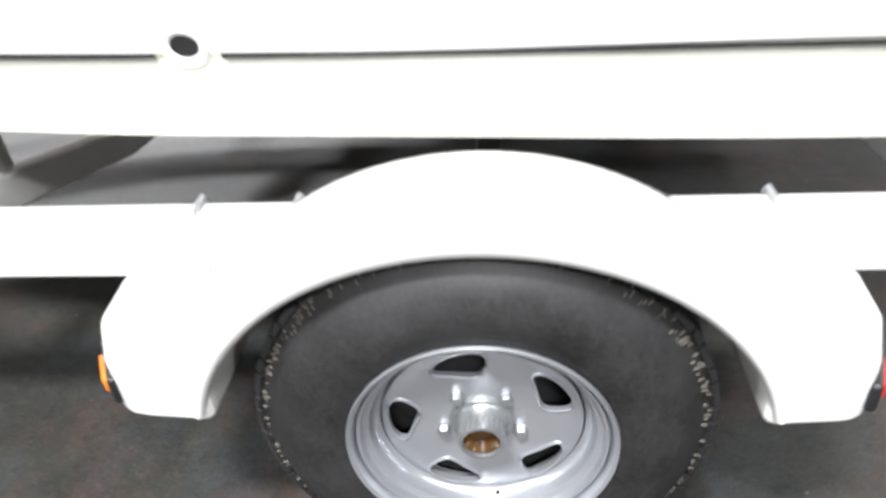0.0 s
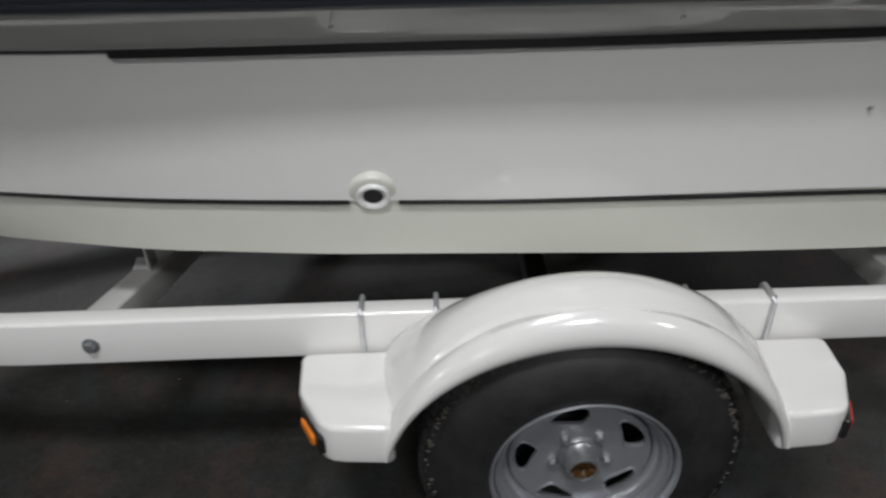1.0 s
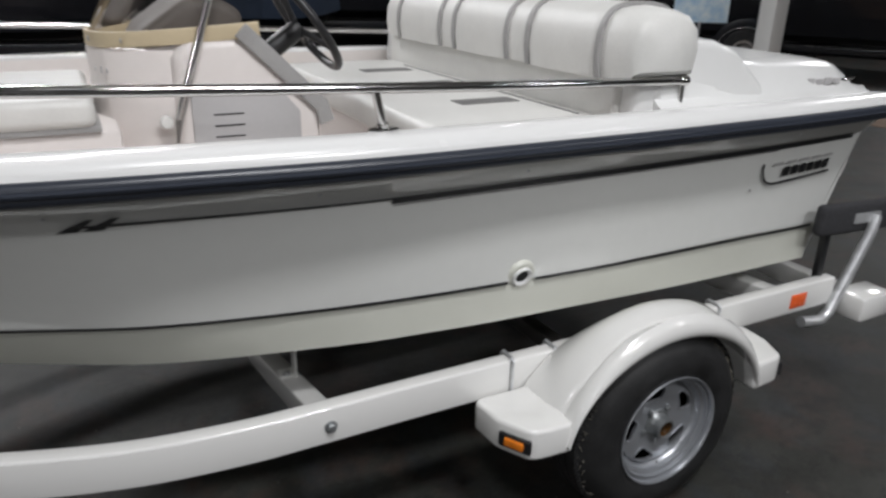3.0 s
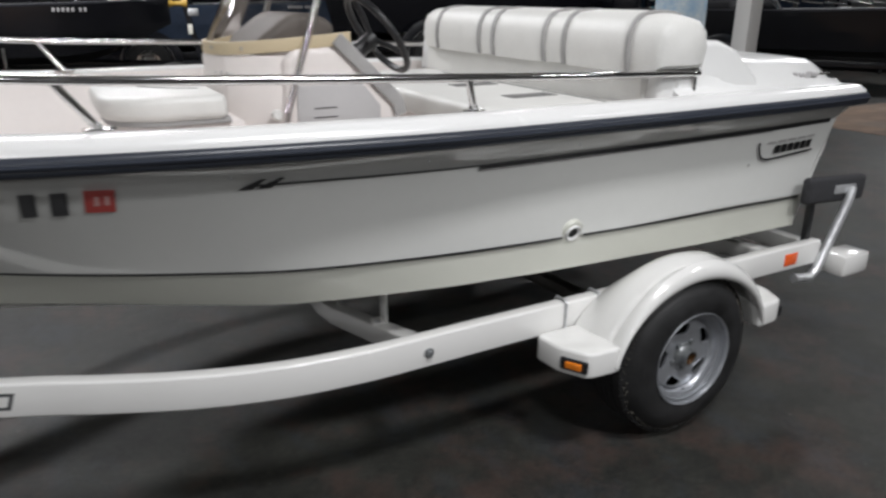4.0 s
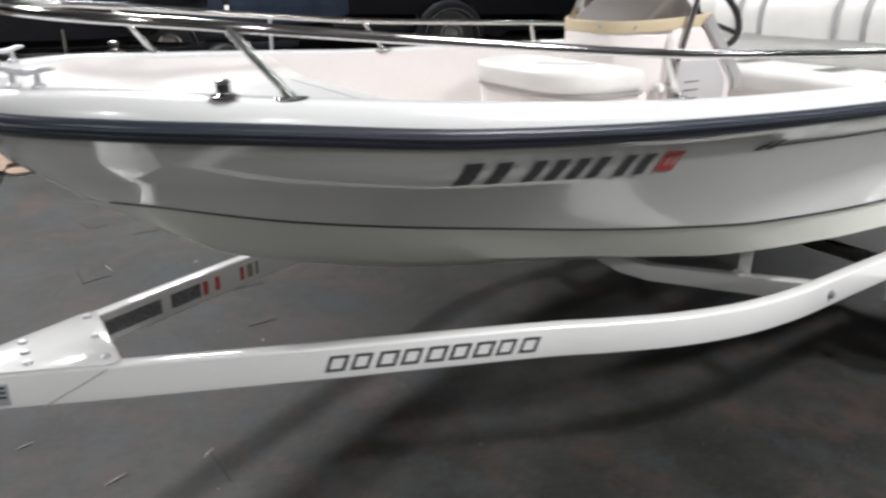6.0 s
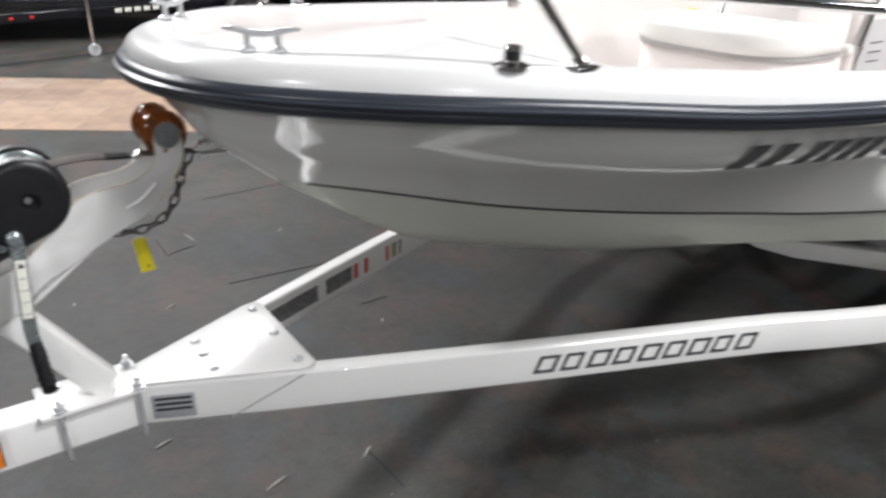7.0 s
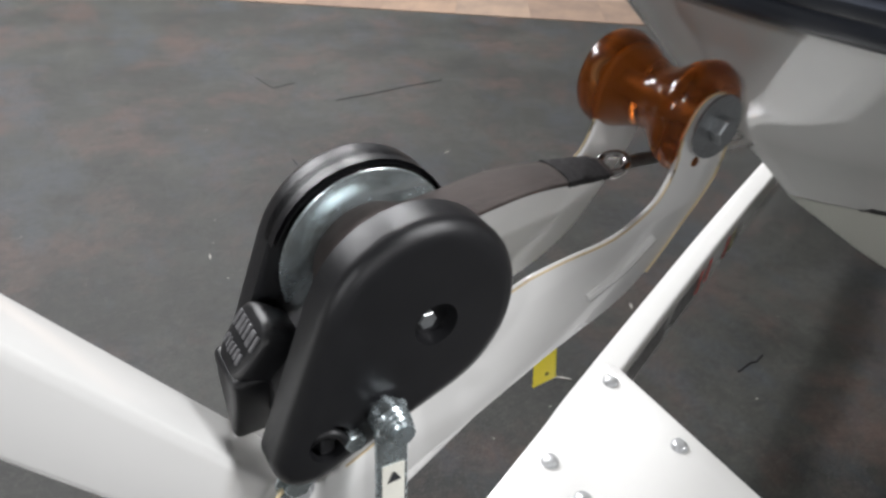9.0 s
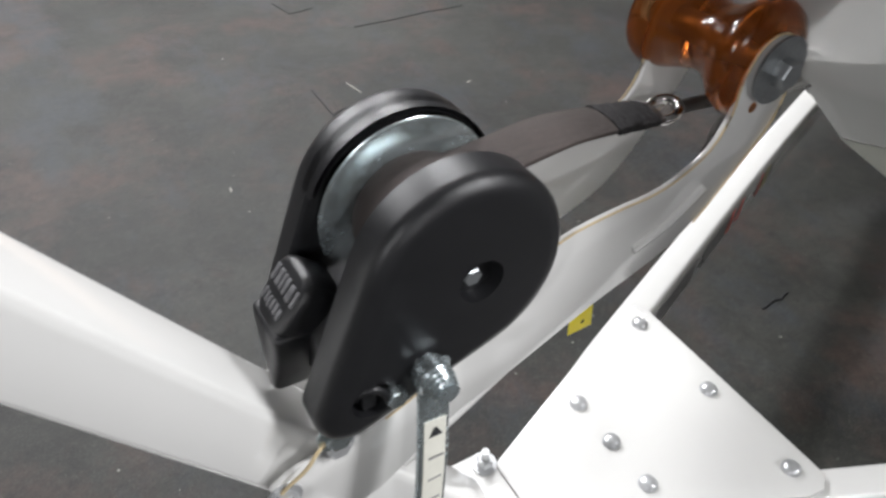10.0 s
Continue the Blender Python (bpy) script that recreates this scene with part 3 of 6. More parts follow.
for sy in (-1, 1):
    for base, top in (((-1.572, -0.622, CROWN_Z(-1.57)), (-1.7, -0.6, 1.487)), ((-0.492, -0.84, CROWN_Z(-0.49)), (-0.585, -0.868, 1.404)), ((0.536, -0.955, 1.266), (0.512, -0.962, 1.365))):
        b, t = Vector((base[0], base[1] * -sy, base[2])), Vector((top[0], top[1] * -sy, top[2]))
        bm = tube([b, t], 0.0105, 12)
        tube([b - Vector((0, 0, 0.001)), b + (t - b).normalized() * 0.016], 0.0145, 12, bm=bm)
        foot = [(0.04 * math.cos(a), 0.021 * math.sin(a)) for a in np.linspace(0, 2 * math.pi, 20)[:-1]]
        prism([(b.x + u, b.y + v) for u, v in foot], b.z - 0.004, b.z + 0.005, "z", 0.002, bm)
        part("post", bm, STAINLESS, rail)
    e = Vector((1.5, -0.935 * -sy, 1.335))
    bm = tube([e, e + Vector((0.0, 0, -0.076))], 0.008, 10)
    lathe([(0, -0.016), (0.0155, -0.016), (0.0165, 0), (0.0155, 0.016), (0, 0.018)], e, "x", 16, bm)
    lathe([(0.018, 0), (0.018, 0.005), (0.01, 0.009), (0, 0.009)], e + Vector((0, 0, -0.08)), "z", 16, bm)
    part("rail_end", bm, STAINLESS, rail)


# Lines and marks on the topsides
def hull_band(z_of, x0, x1, h, gap=0.003, n=60, gaps=()):
    """A thin band that lies on the port side; h may be a function of the station."""
    bm = bmesh.new()
    runs, last = [], x0
    for a, b in gaps:
        runs.append((last, a))
        last = b
    runs.append((last, x1))
    for a, b in runs:
        rows = [[], [], [], []]
        for x in np.linspace(a, b, n):
            hh = h(x) if callable(h) else h
            z = z_of(x)
            for row, dz, out in ((rows[0], hh / 2, -0.001), (rows[1], hh / 2, gap), (rows[2], -hh / 2, gap), (rows[3], -hh / 2, -0.001)):
                row.append(Vector((x, -hull_y(x, z + dz) - out, z + dz)))
        strip(bm, rows)
    return bm


part("chine_line", hull_band(lambda x: CHINE_Z(x) + 0.004 - 0.007 * min(1.0, max(0.0, x + 0.6)) - 0.006 * min(1.0, max(0.0, (x - 1.1) / 0.7)), -1.9, 2.33, 0.0075, 0.004, 60, ((0.92, 1.014),)), BLACK_TRIM, boat, "thin black line along the chine")
part("thin_stripe", hull_band(lambda x: MID_Z(x) + 0.003, -0.16, 0.56, 0.0055, 0.004, 30), BLACK_TRIM, boat)
part("side_stripe", hull_band(lambda x: MID_Z(x) - 0.002 - 0.006 * min(1.0, max(0.0, (x - 1.0) / 0.8)), 0.55, 2.44, 0.016, 0.004, 50), BLACK_TRIM, boat, "black tape stripe under the rub rail")
part("pin_stripe", hull_band(lambda x: MID_Z(x) - 0.015 - 0.005 * min(1.0, max(0.0, (x - 1.0) / 0.8)), 0.555, 2.0, 0.0022, 0.003, 40), GREY_VINYL, boat, "fine grey line under the tape stripe")


def on_hull(x, z, out=0.003):
    return Vector((x, -hull_y(x, z) - out, z))


def hull_patch(corners, out=0.003, bm=None, n=4):
    """A flat mark on the port topsides, from four corners (x, z)."""
    bm = bm or bmesh.new()
    a, b, c, d = (Vector((*q, 0)) for q in corners)
    rows = []
    for i in range(n + 1):
        lo, hi = a.lerp(b, i / n), d.lerp(c, i / n)
        rows.append([on_hull(*lo.lerp(hi, j / 3)[:2], out) for j in range(4)])
    strip(bm, rows)
    return bm


bm = bmesh.new()
for x0 in (-0.155, -0.105):
    hull_patch([(x0 - 0.03, 1.095), (x0 + 0.012, 1.095), (x0 + 0.045, 1.128), (x0 + 0.03, 1.128)], 0.004, bm)
part("stripe_barb", bm, BLACK_TRIM, boat, "small black barbs at the stripe's end")

# Registration characters as plain bars
for x0, w in ((-1.185, 0.078), (-1.1, 0.07), (-0.993, 0.06), (-0.925, 0.06), (-0.857, 0.06), (-0.79, 0.058), (-0.697, 0.058), (-0.63, 0.062)):
    zc = 1.1 - 0.04 * (x0 + 0.66)
    part("registration_bar", hull_patch([(x0, zc - 0.036), (x0 + w * 0.6, zc - 0.036), (x0 + w * 0.6, zc + 0.036), (x0, zc + 0.036)], 0.006), LETTER, boat, "dark registration mark on the bow")
sticker = part("registration_sticker", hull_patch([(-0.555, 1.066), (-0.485, 1.062), (-0.485, 1.132), (-0.555, 1.136)], 0.005), RED_STICKER, boat, "faded red validation sticker")
for k, x0 in enumerate((-0.533, -0.509)):
    part("sticker_bar", hull_patch([(x0, 1.085), (x0 + 0.012, 1.085), (x0 + 0.012, 1.114), (x0, 1.114)], 0.0065), PALE_INK, sticker)

# Maker's mark near the stern, as plain shapes
mark = bmesh.new()
pts = [on_hull(x, z, 0.003) for x, z in ((1.93, 1.037), (1.933, 1.007), (1.955, 0.974), (1.995, 0.96), (2.05, 0.959), (2.18, 0.962), (2.34, 0.966))]
sweep(spline(pts, 5), [(0.004, -0.001), (0.004, 0.001), (-0.004, 0.001), (-0.004, -0.001)], up=(0, 1, 0), bm=mark)
mark = part("maker_mark", mark, BLACK_TRIM, boat, "black curved line of the maker's mark")
for k in range(6):
    x0 = 2.045 + 0.048 * k
    part("mark_block", hull_patch([(x0, 0.98), (x0 + 0.036, 0.98), (x0 + 0.04, 1.014), (x0 + 0.004, 1.014)], 0.003), BLACK_TRIM, mark)
for k in range(5):
    x0 = 1.985 + 0.074 * k
    part("mark_dash", hull_patch([(x0, 1.025), (x0 + 0.058, 1.025), (x0 + 0.058, 1.034), (x0, 1.034)], 0.003), GREY_VINYL, mark)

# Rub rail screws under the flare, drain fitting
for x in (-0.203, 0.361, 0.925, 1.489, 2.053):
    q = on_hull(x, 1.136, -0.001)
    part("screw", bolt(q, (0, -1, -0.6), 0.005, 0.003, hexed=False), DULL_STEEL, boat)
dx, dz = 0.966, 0.812
leaning = Matrix.Translation((dx, -0.942, dz - 0.006)) @ Matrix.Rotation(radians(20), 4, "X")
bm = lathe([(0.049, 0.03), (0.048, 0.008), (0.045, 0.001), (0.04, -0.002), (0.03, -0.002), (0.0, -0.001)], (0, 0, 0), "y", 40)
bmesh.ops.transform(bm, matrix=leaning, verts=bm.verts)
boss = part("drain_boss", bm, GEL_LOW, boat, "moulded boss round the drain")
bm = lathe([(0.032, -0.001), (0.033, -0.006), (0.030, -0.010), (0.025, -0.009), (0.02, -0.005), (0.019, 0.002)], (0, 0, 0), "y", 32)
bmesh.ops.transform(bm, matrix=leaning, verts=bm.verts)
part("drain_ring", bm, DECK_WHITE, boss, "white plastic drain ring")
# Near-black disc puts the shade of the drain's inside into colour.
bm = lathe([(0.0205, -0.004), (0, -0.004)], (0, 0, 0), "y", 24)
bmesh.ops.transform(bm, matrix=leaning, verts=bm.verts)
part("drain_hole", bm, DARK, boss)
part("screw", bolt(on_hull(1.889, 0.949, -0.001), (0, -1, 0), 0.005, 0.003, hexed=False), GREY_VINYL, boat)

# ---------------------------------------------------------------- the boat: cockpit

nose = [(0.45, -0.272), (0.2, -0.262), (0.08, -0.222), (-0.012, -0.14), (-0.05, -0.045), (-0.05, 0.045), (-0.012, 0.14), (0.08, 0.222), (0.2, 0.262), (0.45, 0.272)]
bm = prism([(0.16, 0.866), (0.52, 0.866), (0.6, 0.9), (0.6, 1.2), (0.38, 1.43), (0.2, 1.42), (0.16, 1.38)], -0.28, 0.28, "y", 0.03, segs=4)
prism(nose, 0.866, 1.395, "z", 0.012, bm)
console = part("console", bm, LINER, boat, "white moulded steering console with a grey side panel")
part("side_panel", prism([(0.2, 0.86), (0.5, 0.86), (0.53, 0.9), (0.53, 1.2), (0.46, 1.285), (0.2, 1.29)], -0.288, -0.278, "y", 0.004), GREY_PANEL, console, "grey side panel with three vents")
# Vent slots are dark strips, their shade painted on the panel.
for k in range(3):
    part("vent_slot", box((0.307, -0.2885, 1.205 - 0.034 * k), (0.09, 0.004, 0.004), 0.001), DARK, console)
sweep_pts = [(0.36, -0.29, 1.45), (0.6, -0.29, 1.215), (0.615, -0.29, 1.16)]
part("side_trim", sweep(sweep_pts, rect_section(0.014, 0.05, 0.004)), GREY_VINYL, console, "grey moulded edge")
part("dash", prism([(0.06, 1.385), (0.38, 1.43), (0.4, 1.49), (0.33, 1.535), (0.22, 1.535), (0.1, 1.45)], -0.2, 0.2, "y", 0.03, segs=3), surface("brown_grey_cover", (0.11, 0.095, 0.085), 0.6, vary=0.15, scale=10), console, "brownish grey dash under the windshield")
part("knob", lathe([(0, -0.03), (0.016, -0.03), (0.02, -0.02), (0.018, 0)], (0.127, -0.26, 1.19), "y", 20), VINYL, console)
# Windshield, one sheet bent round three sides
outline = [(0.42, -0.27), (0.2, -0.258), (0.08, -0.215), (-0.01, -0.13), (-0.045, 0), (-0.01, 0.13), (0.08, 0.215), (0.2, 0.258), (0.42, 0.27)]
bm = bmesh.new()
low = spline([(x, y, 1.416 + 0.08 * max(0, x)) for x, y in outline], 6)
high = spline([(x + (0.13 if x < 0.1 else 0.05), y * 0.9, 1.68 if x < 0.15 else 1.6) for x, y in outline], 6)
strip(bm, [low, high])
ws = part("windshield", bm, SMOKE, console, "clear curved acrylic windshield", 60)
ws.visible_shadow = False
part("windshield_trim", sweep(low, rect_section(0.012, 0.045, 0.003)), surface("tan_trim", (0.54, 0.45, 0.30), 0.45, vary=0.06), console, "tan trim strip along the windshield's foot", 60)
bm = tube([(0.13, -0.3, 1.0), (0.16, -0.3, 1.2), (0.3, -0.29, 1.6), (0.33, -0.23, 1.66), (0.33, 0.23, 1.66), (0.3, 0.29, 1.6), (0.16, 0.3, 1.2), (0.13, 0.3, 1.0)], 0.012, 12)
part("grab_rail", bm, STAINLESS, console, "stainless grab rail")
axis = Vector((0.78, 0, 0.55)).normalized()
hubp = Vector((0.62, -0.07, 1.45))
u, v = Vector((0, 1, 0)), axis.cross(Vector((0, 1, 0))).normalized()
ringp = [hubp + 0.175 * (math.cos(a) * u + math.sin(a) * v) for a in np.linspace(0, 2 * math.pi, 41)[:-1]]
wheel = part("steering_wheel", tube(ringp, 0.014, 12, True), BLACK_PLASTIC, console, "black three-spoke steering wheel")
for a in (90, 210, 330):
    d = math.cos(radians(a)) * u + math.sin(radians(a)) * v
    part("spoke", tube([hubp - axis * 0.03, hubp + d * 0.09 - axis * 0.01, hubp + d * 0.172], 0.011, 10), BLACK_PLASTIC, wheel)
bm = tube([hubp - axis * 0.2, hubp - axis * 0.02], 0.034, 16)
part("steering_column", bm, BLACK_PLASTIC, wheel)

# Seat in front of the console, its front corners rounded
def rounded_plan(x0, x1, y0, y1, r, n=7):
    pts = [(x1, y0), (x1, y1)]
    for cy, a0 in ((y1 - r, 90), (y0 + r, 180)):
        pts += [(x0 + r + r * math.cos(radians(a0 + 90 * k / n)), cy + r * math.sin(radians(a0 + 90 * k / n))) for k in range(n + 1)]
    return pts


fseat = part("front_seat", prism(rounded_plan(-0.41, 0.0, -0.33, 0.28, 0.14), 0.866, 1.19, "z", 0.015), LINER, boat, "white moulded seat box with a vinyl cushion")
part("cushion", prism(rounded_plan(-0.45, -0.06, -0.36, 0.31, 0.2), 1.202, 1.285, "z", 0.026, segs=4), VINYL, fseat, "white vinyl cushion", 50)
part("seam", prism(rounded_plan(-0.435, -0.05, -0.345, 0.295, 0.18), 1.188, 1.206, "z", 0.003), GREY_VINYL, fseat)
part("corner_piping", tube([(-0.3, -0.02, 1.2855), (-0.2, -0.12, 1.2858), (-0.12, -0.16, 1.2855)], 0.0025, 6), GREY_VINYL, fseat)

# Bench with its cushion, back rest and the moulded stern
bm = box((1.13, 0, 0.97), (0.62, 1.66, 0.34), 0.02)
GREY_INSET = surface("dark_grey_vinyl_inset", (0.15, 0.147, 0.145), 0.55, vary=0.12, scale=12.0)
bench = part("bench", bm, LINER, boat, "moulded stern bench with white vinyl cushions")
part("seat_cushion", box((1.05, 0, 1.17), (0.58, 1.6, 0.1), 0.03, segs=4), VINYL, bench, "white vinyl bench cushion")
for y in (0.41, -0.01, -0.44):
    part("grey_inset", box((1.12, y, 1.2195), (0.22, 0.09, 0.006), 0.002), GREY_INSET, bench, "grey vinyl inset")
part("back_panel", box((1.335, -0.03, 1.275), (0.05, 1.66, 0.2), 0.015), VINYL, bench, "white vinyl panel under the backrest")
for y in (-0.76, 0.72):
    part("latch", join(box((1.34, y, 1.235), (0.035, 0.03, 0.04), 0.006), box((1.34, y, 1.262), (0.02, 0.018, 0.03), 0.006)), BLACK_PLASTIC, bench, "black latch")

part("aft_panel", box((1.41, 0, 1.13), (0.1, 1.8, 0.42), 0.02, segs=3), DECK_WHITE, bench, "white moulded panel behind the bench")
for sy in (-0.86, 0.86):
    part("corner_pod", prism([(1.33, 1.2), (1.9, 1.2), (1.88, 1.3), (1.74, 1.41), (1.64, 1.445), (1.45, 1.45), (1.38, 1.43), (1.345, 1.36)], sy - 0.06, sy + 0.06, "y", 0.026, segs=4), DECK_WHITE, bench, "white rounded shell at the end of the bench")
part("cushion_seam", box((1.272, -0.1, 1.2205), (0.008, 1.3, 0.004), 0.001), GREY_INSET, bench)
# No opening is cut: a dark block carries its shade as colour.
part("front_recess", box((0.817, -0.6, 1.06), (0.012, 0.36, 0.13), 0.004), DARK, bench, "dark block painting the shaded opening under the bench cushion")
SECT = [(1.27, 1.34), (1.262, 1.40), (1.268, 1.47), (1.29, 1.515), (1.33, 1.54), (1.41, 1.548), (1.5, 1.535), (1.55, 1.49), (1.565, 1.42), (1.55, 1.34)]


def bolster(y0, y1, grow=0.0, ends=0.04, drop=0.1):
    bm = bmesh.new()
    rings = []
    ys = [y0 + (y1 - y0) * (0.5 - 0.5 * math.cos(math.pi * k / 14)) for k in range(15)]
    cx, cz = 1.385, 1.43
    for y in ys:
        e = min(y - y0, y1 - y) / ends
        k = 1 - drop * (1 - math.sqrt(max(0.0, 1 - (1 - min(1, e)) ** 2)))
        rings.append([bm.verts.new((cx + (x - cx) * (k + grow), y, cz + (z - cz) * (k + grow))) for x, z in SECT])
    n = len(SECT)
    for r, s in zip(rings, rings[1:]):
        for j in range(n):
            bm.faces.new((r[j], r[(j + 1) % n], s[(j + 1) % n], s[j]))
    bm.faces.new(rings[0][::-1])
    bm.faces.new(rings[-1])
    return bm


back = part("backrest", bolster(-0.965, 0.8, -0.02, 0.15, 0.3), VINYL, boat, "padded white vinyl backrest with grey piping", 50)
for y0, y1 in ((0.19, 0.59), (-0.32, 0.06), (-0.82, -0.46)):
    part("pad", bolster(y0, y1, 0.03, 0.05), VINYL, back, angle=50)
    for y in (y0 - 0.004, y1 + 0.004):
        cx, cz = 1.385, 1.43
        ring = [(cx + (x - cx) * 1.0, y, cz + (z - cz) * 1.0) for x, z in SECT[:8]]
        part("piping", sweep(spline(ring, 4), rect_section(0.012, 0.02, 0.003), up=(0, 1, 0)), GREY_VINYL, back, "grey piping")

stations = [(1.41, 1.335, 0.92, 0.88), (1.43, 1.44, 0.93, 0.885), (1.5, 1.452, 0.93, 0.885), (1.65, 1.45, 0.925, 0.88), (1.75, 1.425, 0.92, 0.87), (1.84, 1.385, 0.915, 0.86), (1.95, 1.372, 0.91, 0.85), (2.15, 1.366, 0.89, 0.83),
            (2.35, 1.352, 0.87, 0.8), (2.43, 1.335, 0.86, 0.78), (2.48, 1.295, 0.85, 0.77), (2.51, 1.25, 0.84, 0.76)]
bm = bmesh.new()
rows = []
for x, zt, yb, ys in stations:
    pr = [(yb + 0.06, CROWN_Z(x) - 0.012), (yb + 0.02, CROWN_Z(x) + 0.004), (yb, CROWN_Z(x) + 0.02), (ys + 0.02, zt - 0.03), (ys - 0.02, zt - 0.006), (ys - 0.1, zt), (0, zt + 0.012)]
    rows.append([Vector((x, -y, z)) for y, z in pr] + [Vector((x, y, z)) for y, z in pr[-2::-1]])
strip(bm, rows)
bm.faces.new([bm.verts.new(q) for q in rows[0]])
strip(bm, [rows[-1], [Vector((2.555, q.y, min(q.z, 1.235))) for q in rows[-1]]])
part("stern_moulding", bm, DECK_WHITE, boat, "white moulded stern deck and engine cover", 40)
part("side_recess", prism([(1.47, 1.29), (1.66, 1.29), (1.66, 1.38), (1.64, 1.42), (1.5, 1.42), (1.47, 1.4)], -0.912, -0.9, "y", 0.003), DECK_WHITE, boat)
part("liner_label", box((0.79, 0.905, 1.14), (0.1, 0.004, 0.1), 0.001), YELLOW, boat, "yellow warning label")

for x, y in ((-0.035, -0.09), (0.045, -0.2)):
    part("trim_screw", lathe([(0.008, 0.0), (0.007, -0.004), (0, -0.005)], (x - 0.006, y, 1.418), "x", 10), GREY_VINYL, console)
for k in range(3):
    part("console_mark", box((-0.034 + 0.013 * (2 - k), -0.15 + 0.04 * k, 1.33), (0.004, 0.034, 0.012 + 0.008 * (k % 2)), 0.001), GREY_PANEL, console, "grey maker's mark on the console")
for k in range(4):
    part("stern_mark", box((2.17 + 0.045 * k, -0.872, 1.29), (0.034, 0.006, 0.018 if k % 2 else 0.026), 0.001), GREY_PANEL, boat, "small grey mark on the stern deck")

# ---------------------------------------------------------------- the trailer

trailer = thing("boat_trailer", "white painted steel boat trailer carrying the boat", "trailer", (1.36, 0, 0))
RAIL_Z, RAIL_H, RAIL_W = 0.5, 0.11, 0.05
BEND = [(0.35, 0.957), (0.15, 0.955), (-0.1, 0.926), (-0.35, 0.856), (-0.58, 0.758), (-0.813, 0.65), (-1.45, 0.398), (-2.0, 0.170), (-2.14, 0.108), (-2.335, 0.022)]


def rail_path(side):
    pts = [Vector((2.4, side * 0.955, RAIL_Z)), Vector((1.4, side * 0.955, RAIL_Z)), Vector((0.6, side * 0.955, RAIL_Z))]
    return pts + spline([(x, side * y, RAIL_Z + 0.008 * max(0, min(1, (-x - 0.6) / 1.2))) for x, y in BEND], 6)


for side in (-1, 1):
    fr = part("frame_rail", sweep(rail_path(side), rect_section(RAIL_W, RAIL_H, 0.008)), TRAILER_WHITE, trailer, "white box-section frame rail bent in towards the tongue", 40)
    part("rail_bolt", bolt((0.365, side * 0.981, 0.497), (0, side, 0), 0.013, 0.012, 0.018), HUB_STEEL, fr)
    part("end_cap", box((2.404, side * 0.955, RAIL_Z), (0.008, 0.046, 0.104), 0.003), BLACK_PLASTIC, fr)
    part("reflector", box((2.2, side * 0.9815, 0.497), (0.085, 0.006, 0.055), 0.002), RED_ORANGE, fr, "red-orange reflector")

# Maker's lettering on the rail as nine plain slanted hollow blocks
port_rail = rail_path(-1)


def on_rail(x, dz, out=0.0262):
    """A place on the outer face of the near rail."""
    for p, q in zip(port_rail, port_rail[1:]):
        if q.x <= x <= p.x:
            t = (p.x - x) / (p.x - q.x)
            d = (q - p).normalized()
            return p.lerp(q, t) + Vector((d.y, -d.x, 0)) * -out + Vector((0, 0, dz))
    return Vector((x, 0, 0))


for k, w in enumerate((0.056, 0.052, 0.058, 0.054, 0.058, 0.056, 0.058, 0.052, 0.054)):
    x0 = -1.436 + 0.0708 * k
    bm = bmesh.new()
    for lo, hi, z0, z1 in ((0.0, 0.2, -0.027, 0.027), (0.8, 1.0, -0.027, 0.027), (0.2, 0.8, 0.017, 0.027), (0.2, 0.8, -0.027, -0.017)):
        q = [on_rail(x0 + w * f + (z + 0.03) * 0.33, z) for f, z in ((lo, z0), (hi, z0), (hi, z1), (lo, z1))]
        bm.faces.new([bm.verts.new(p) for p in q])
    part("lettering_block", bm, LETTER, trailer, "dark grey maker's lettering block")

# Tongue, gusset and cross members
part("tongue", sweep([(-2.02, 0, 0.508), (-4.2, 0, 0.508)], rect_section(0.09, 0.11, 0.009)), TRAILER_WHITE, trailer, "white box-section tongue")
part("coupler", join(box((-4.3, 0, 0.53), (0.26, 0.09, 0.07), 0.02), lathe([(0, -0.04), (0.036, -0.03), (0.04, 0), (0.03, 0.03), (0, 0.04)], (-4.42, 0, 0.52), "z", 18)), DULL_STEEL, trailer)
jack = part("tongue_jack", tube([(-3.95, 0.1, 0.08), (-3.95, 0.1, 0.95)], 0.03, 16), DULL_STEEL, trailer, "zinc-plated tongue jack")
part("jack_foot", lathe([(0.07, 0), (0.07, 0.015), (0.03, 0.03), (0.03, 0.08), (0, 0.08)], (-3.95, 0.1, 0.001), "z", 24), DULL_STEEL, jack)
part("jack_bracket", box((-3.95, 0.058, 0.5), (0.1, 0.03, 0.1), 0.005), DULL_STEEL, jack)
plate = [(-1.955, -0.178), (-1.955, 0.178), (-1.975, 0.192), (-2.0, 0.19), (-2.325, 0.052), (-2.34, 0.045), (-2.34, -0.045), (-2.325, -0.052), (-2.0, -0.19), (-1.975, -0.192)]
gusset = part("gusset_plate", prism(plate, 0.564, 0.571, "z", 0.002), TRAILER_WHITE, trailer, "white bolted gusset plate joining the rails to the tongue")
for x, y in ((-1.99, -0.15), (-1.99, 0), (-1.99, 0.15), (-2.177, -0.074), (-2.177, -0.001), (-2.177, 0.072)):
    part("bolt_head", bolt((x, y, 0.571), (0, 0, 1), 0.013, 0.009, hexed=False), DULL_STEEL, gusset, "domed zinc bolt head")
bm = bmesh.new()
seam = [on_rail(x, dz, 0.0268) for x, dz in ((-1.985, 0.05), (-2.04, 0.015), (-2.1, -0.022), (-2.15, -0.054))]
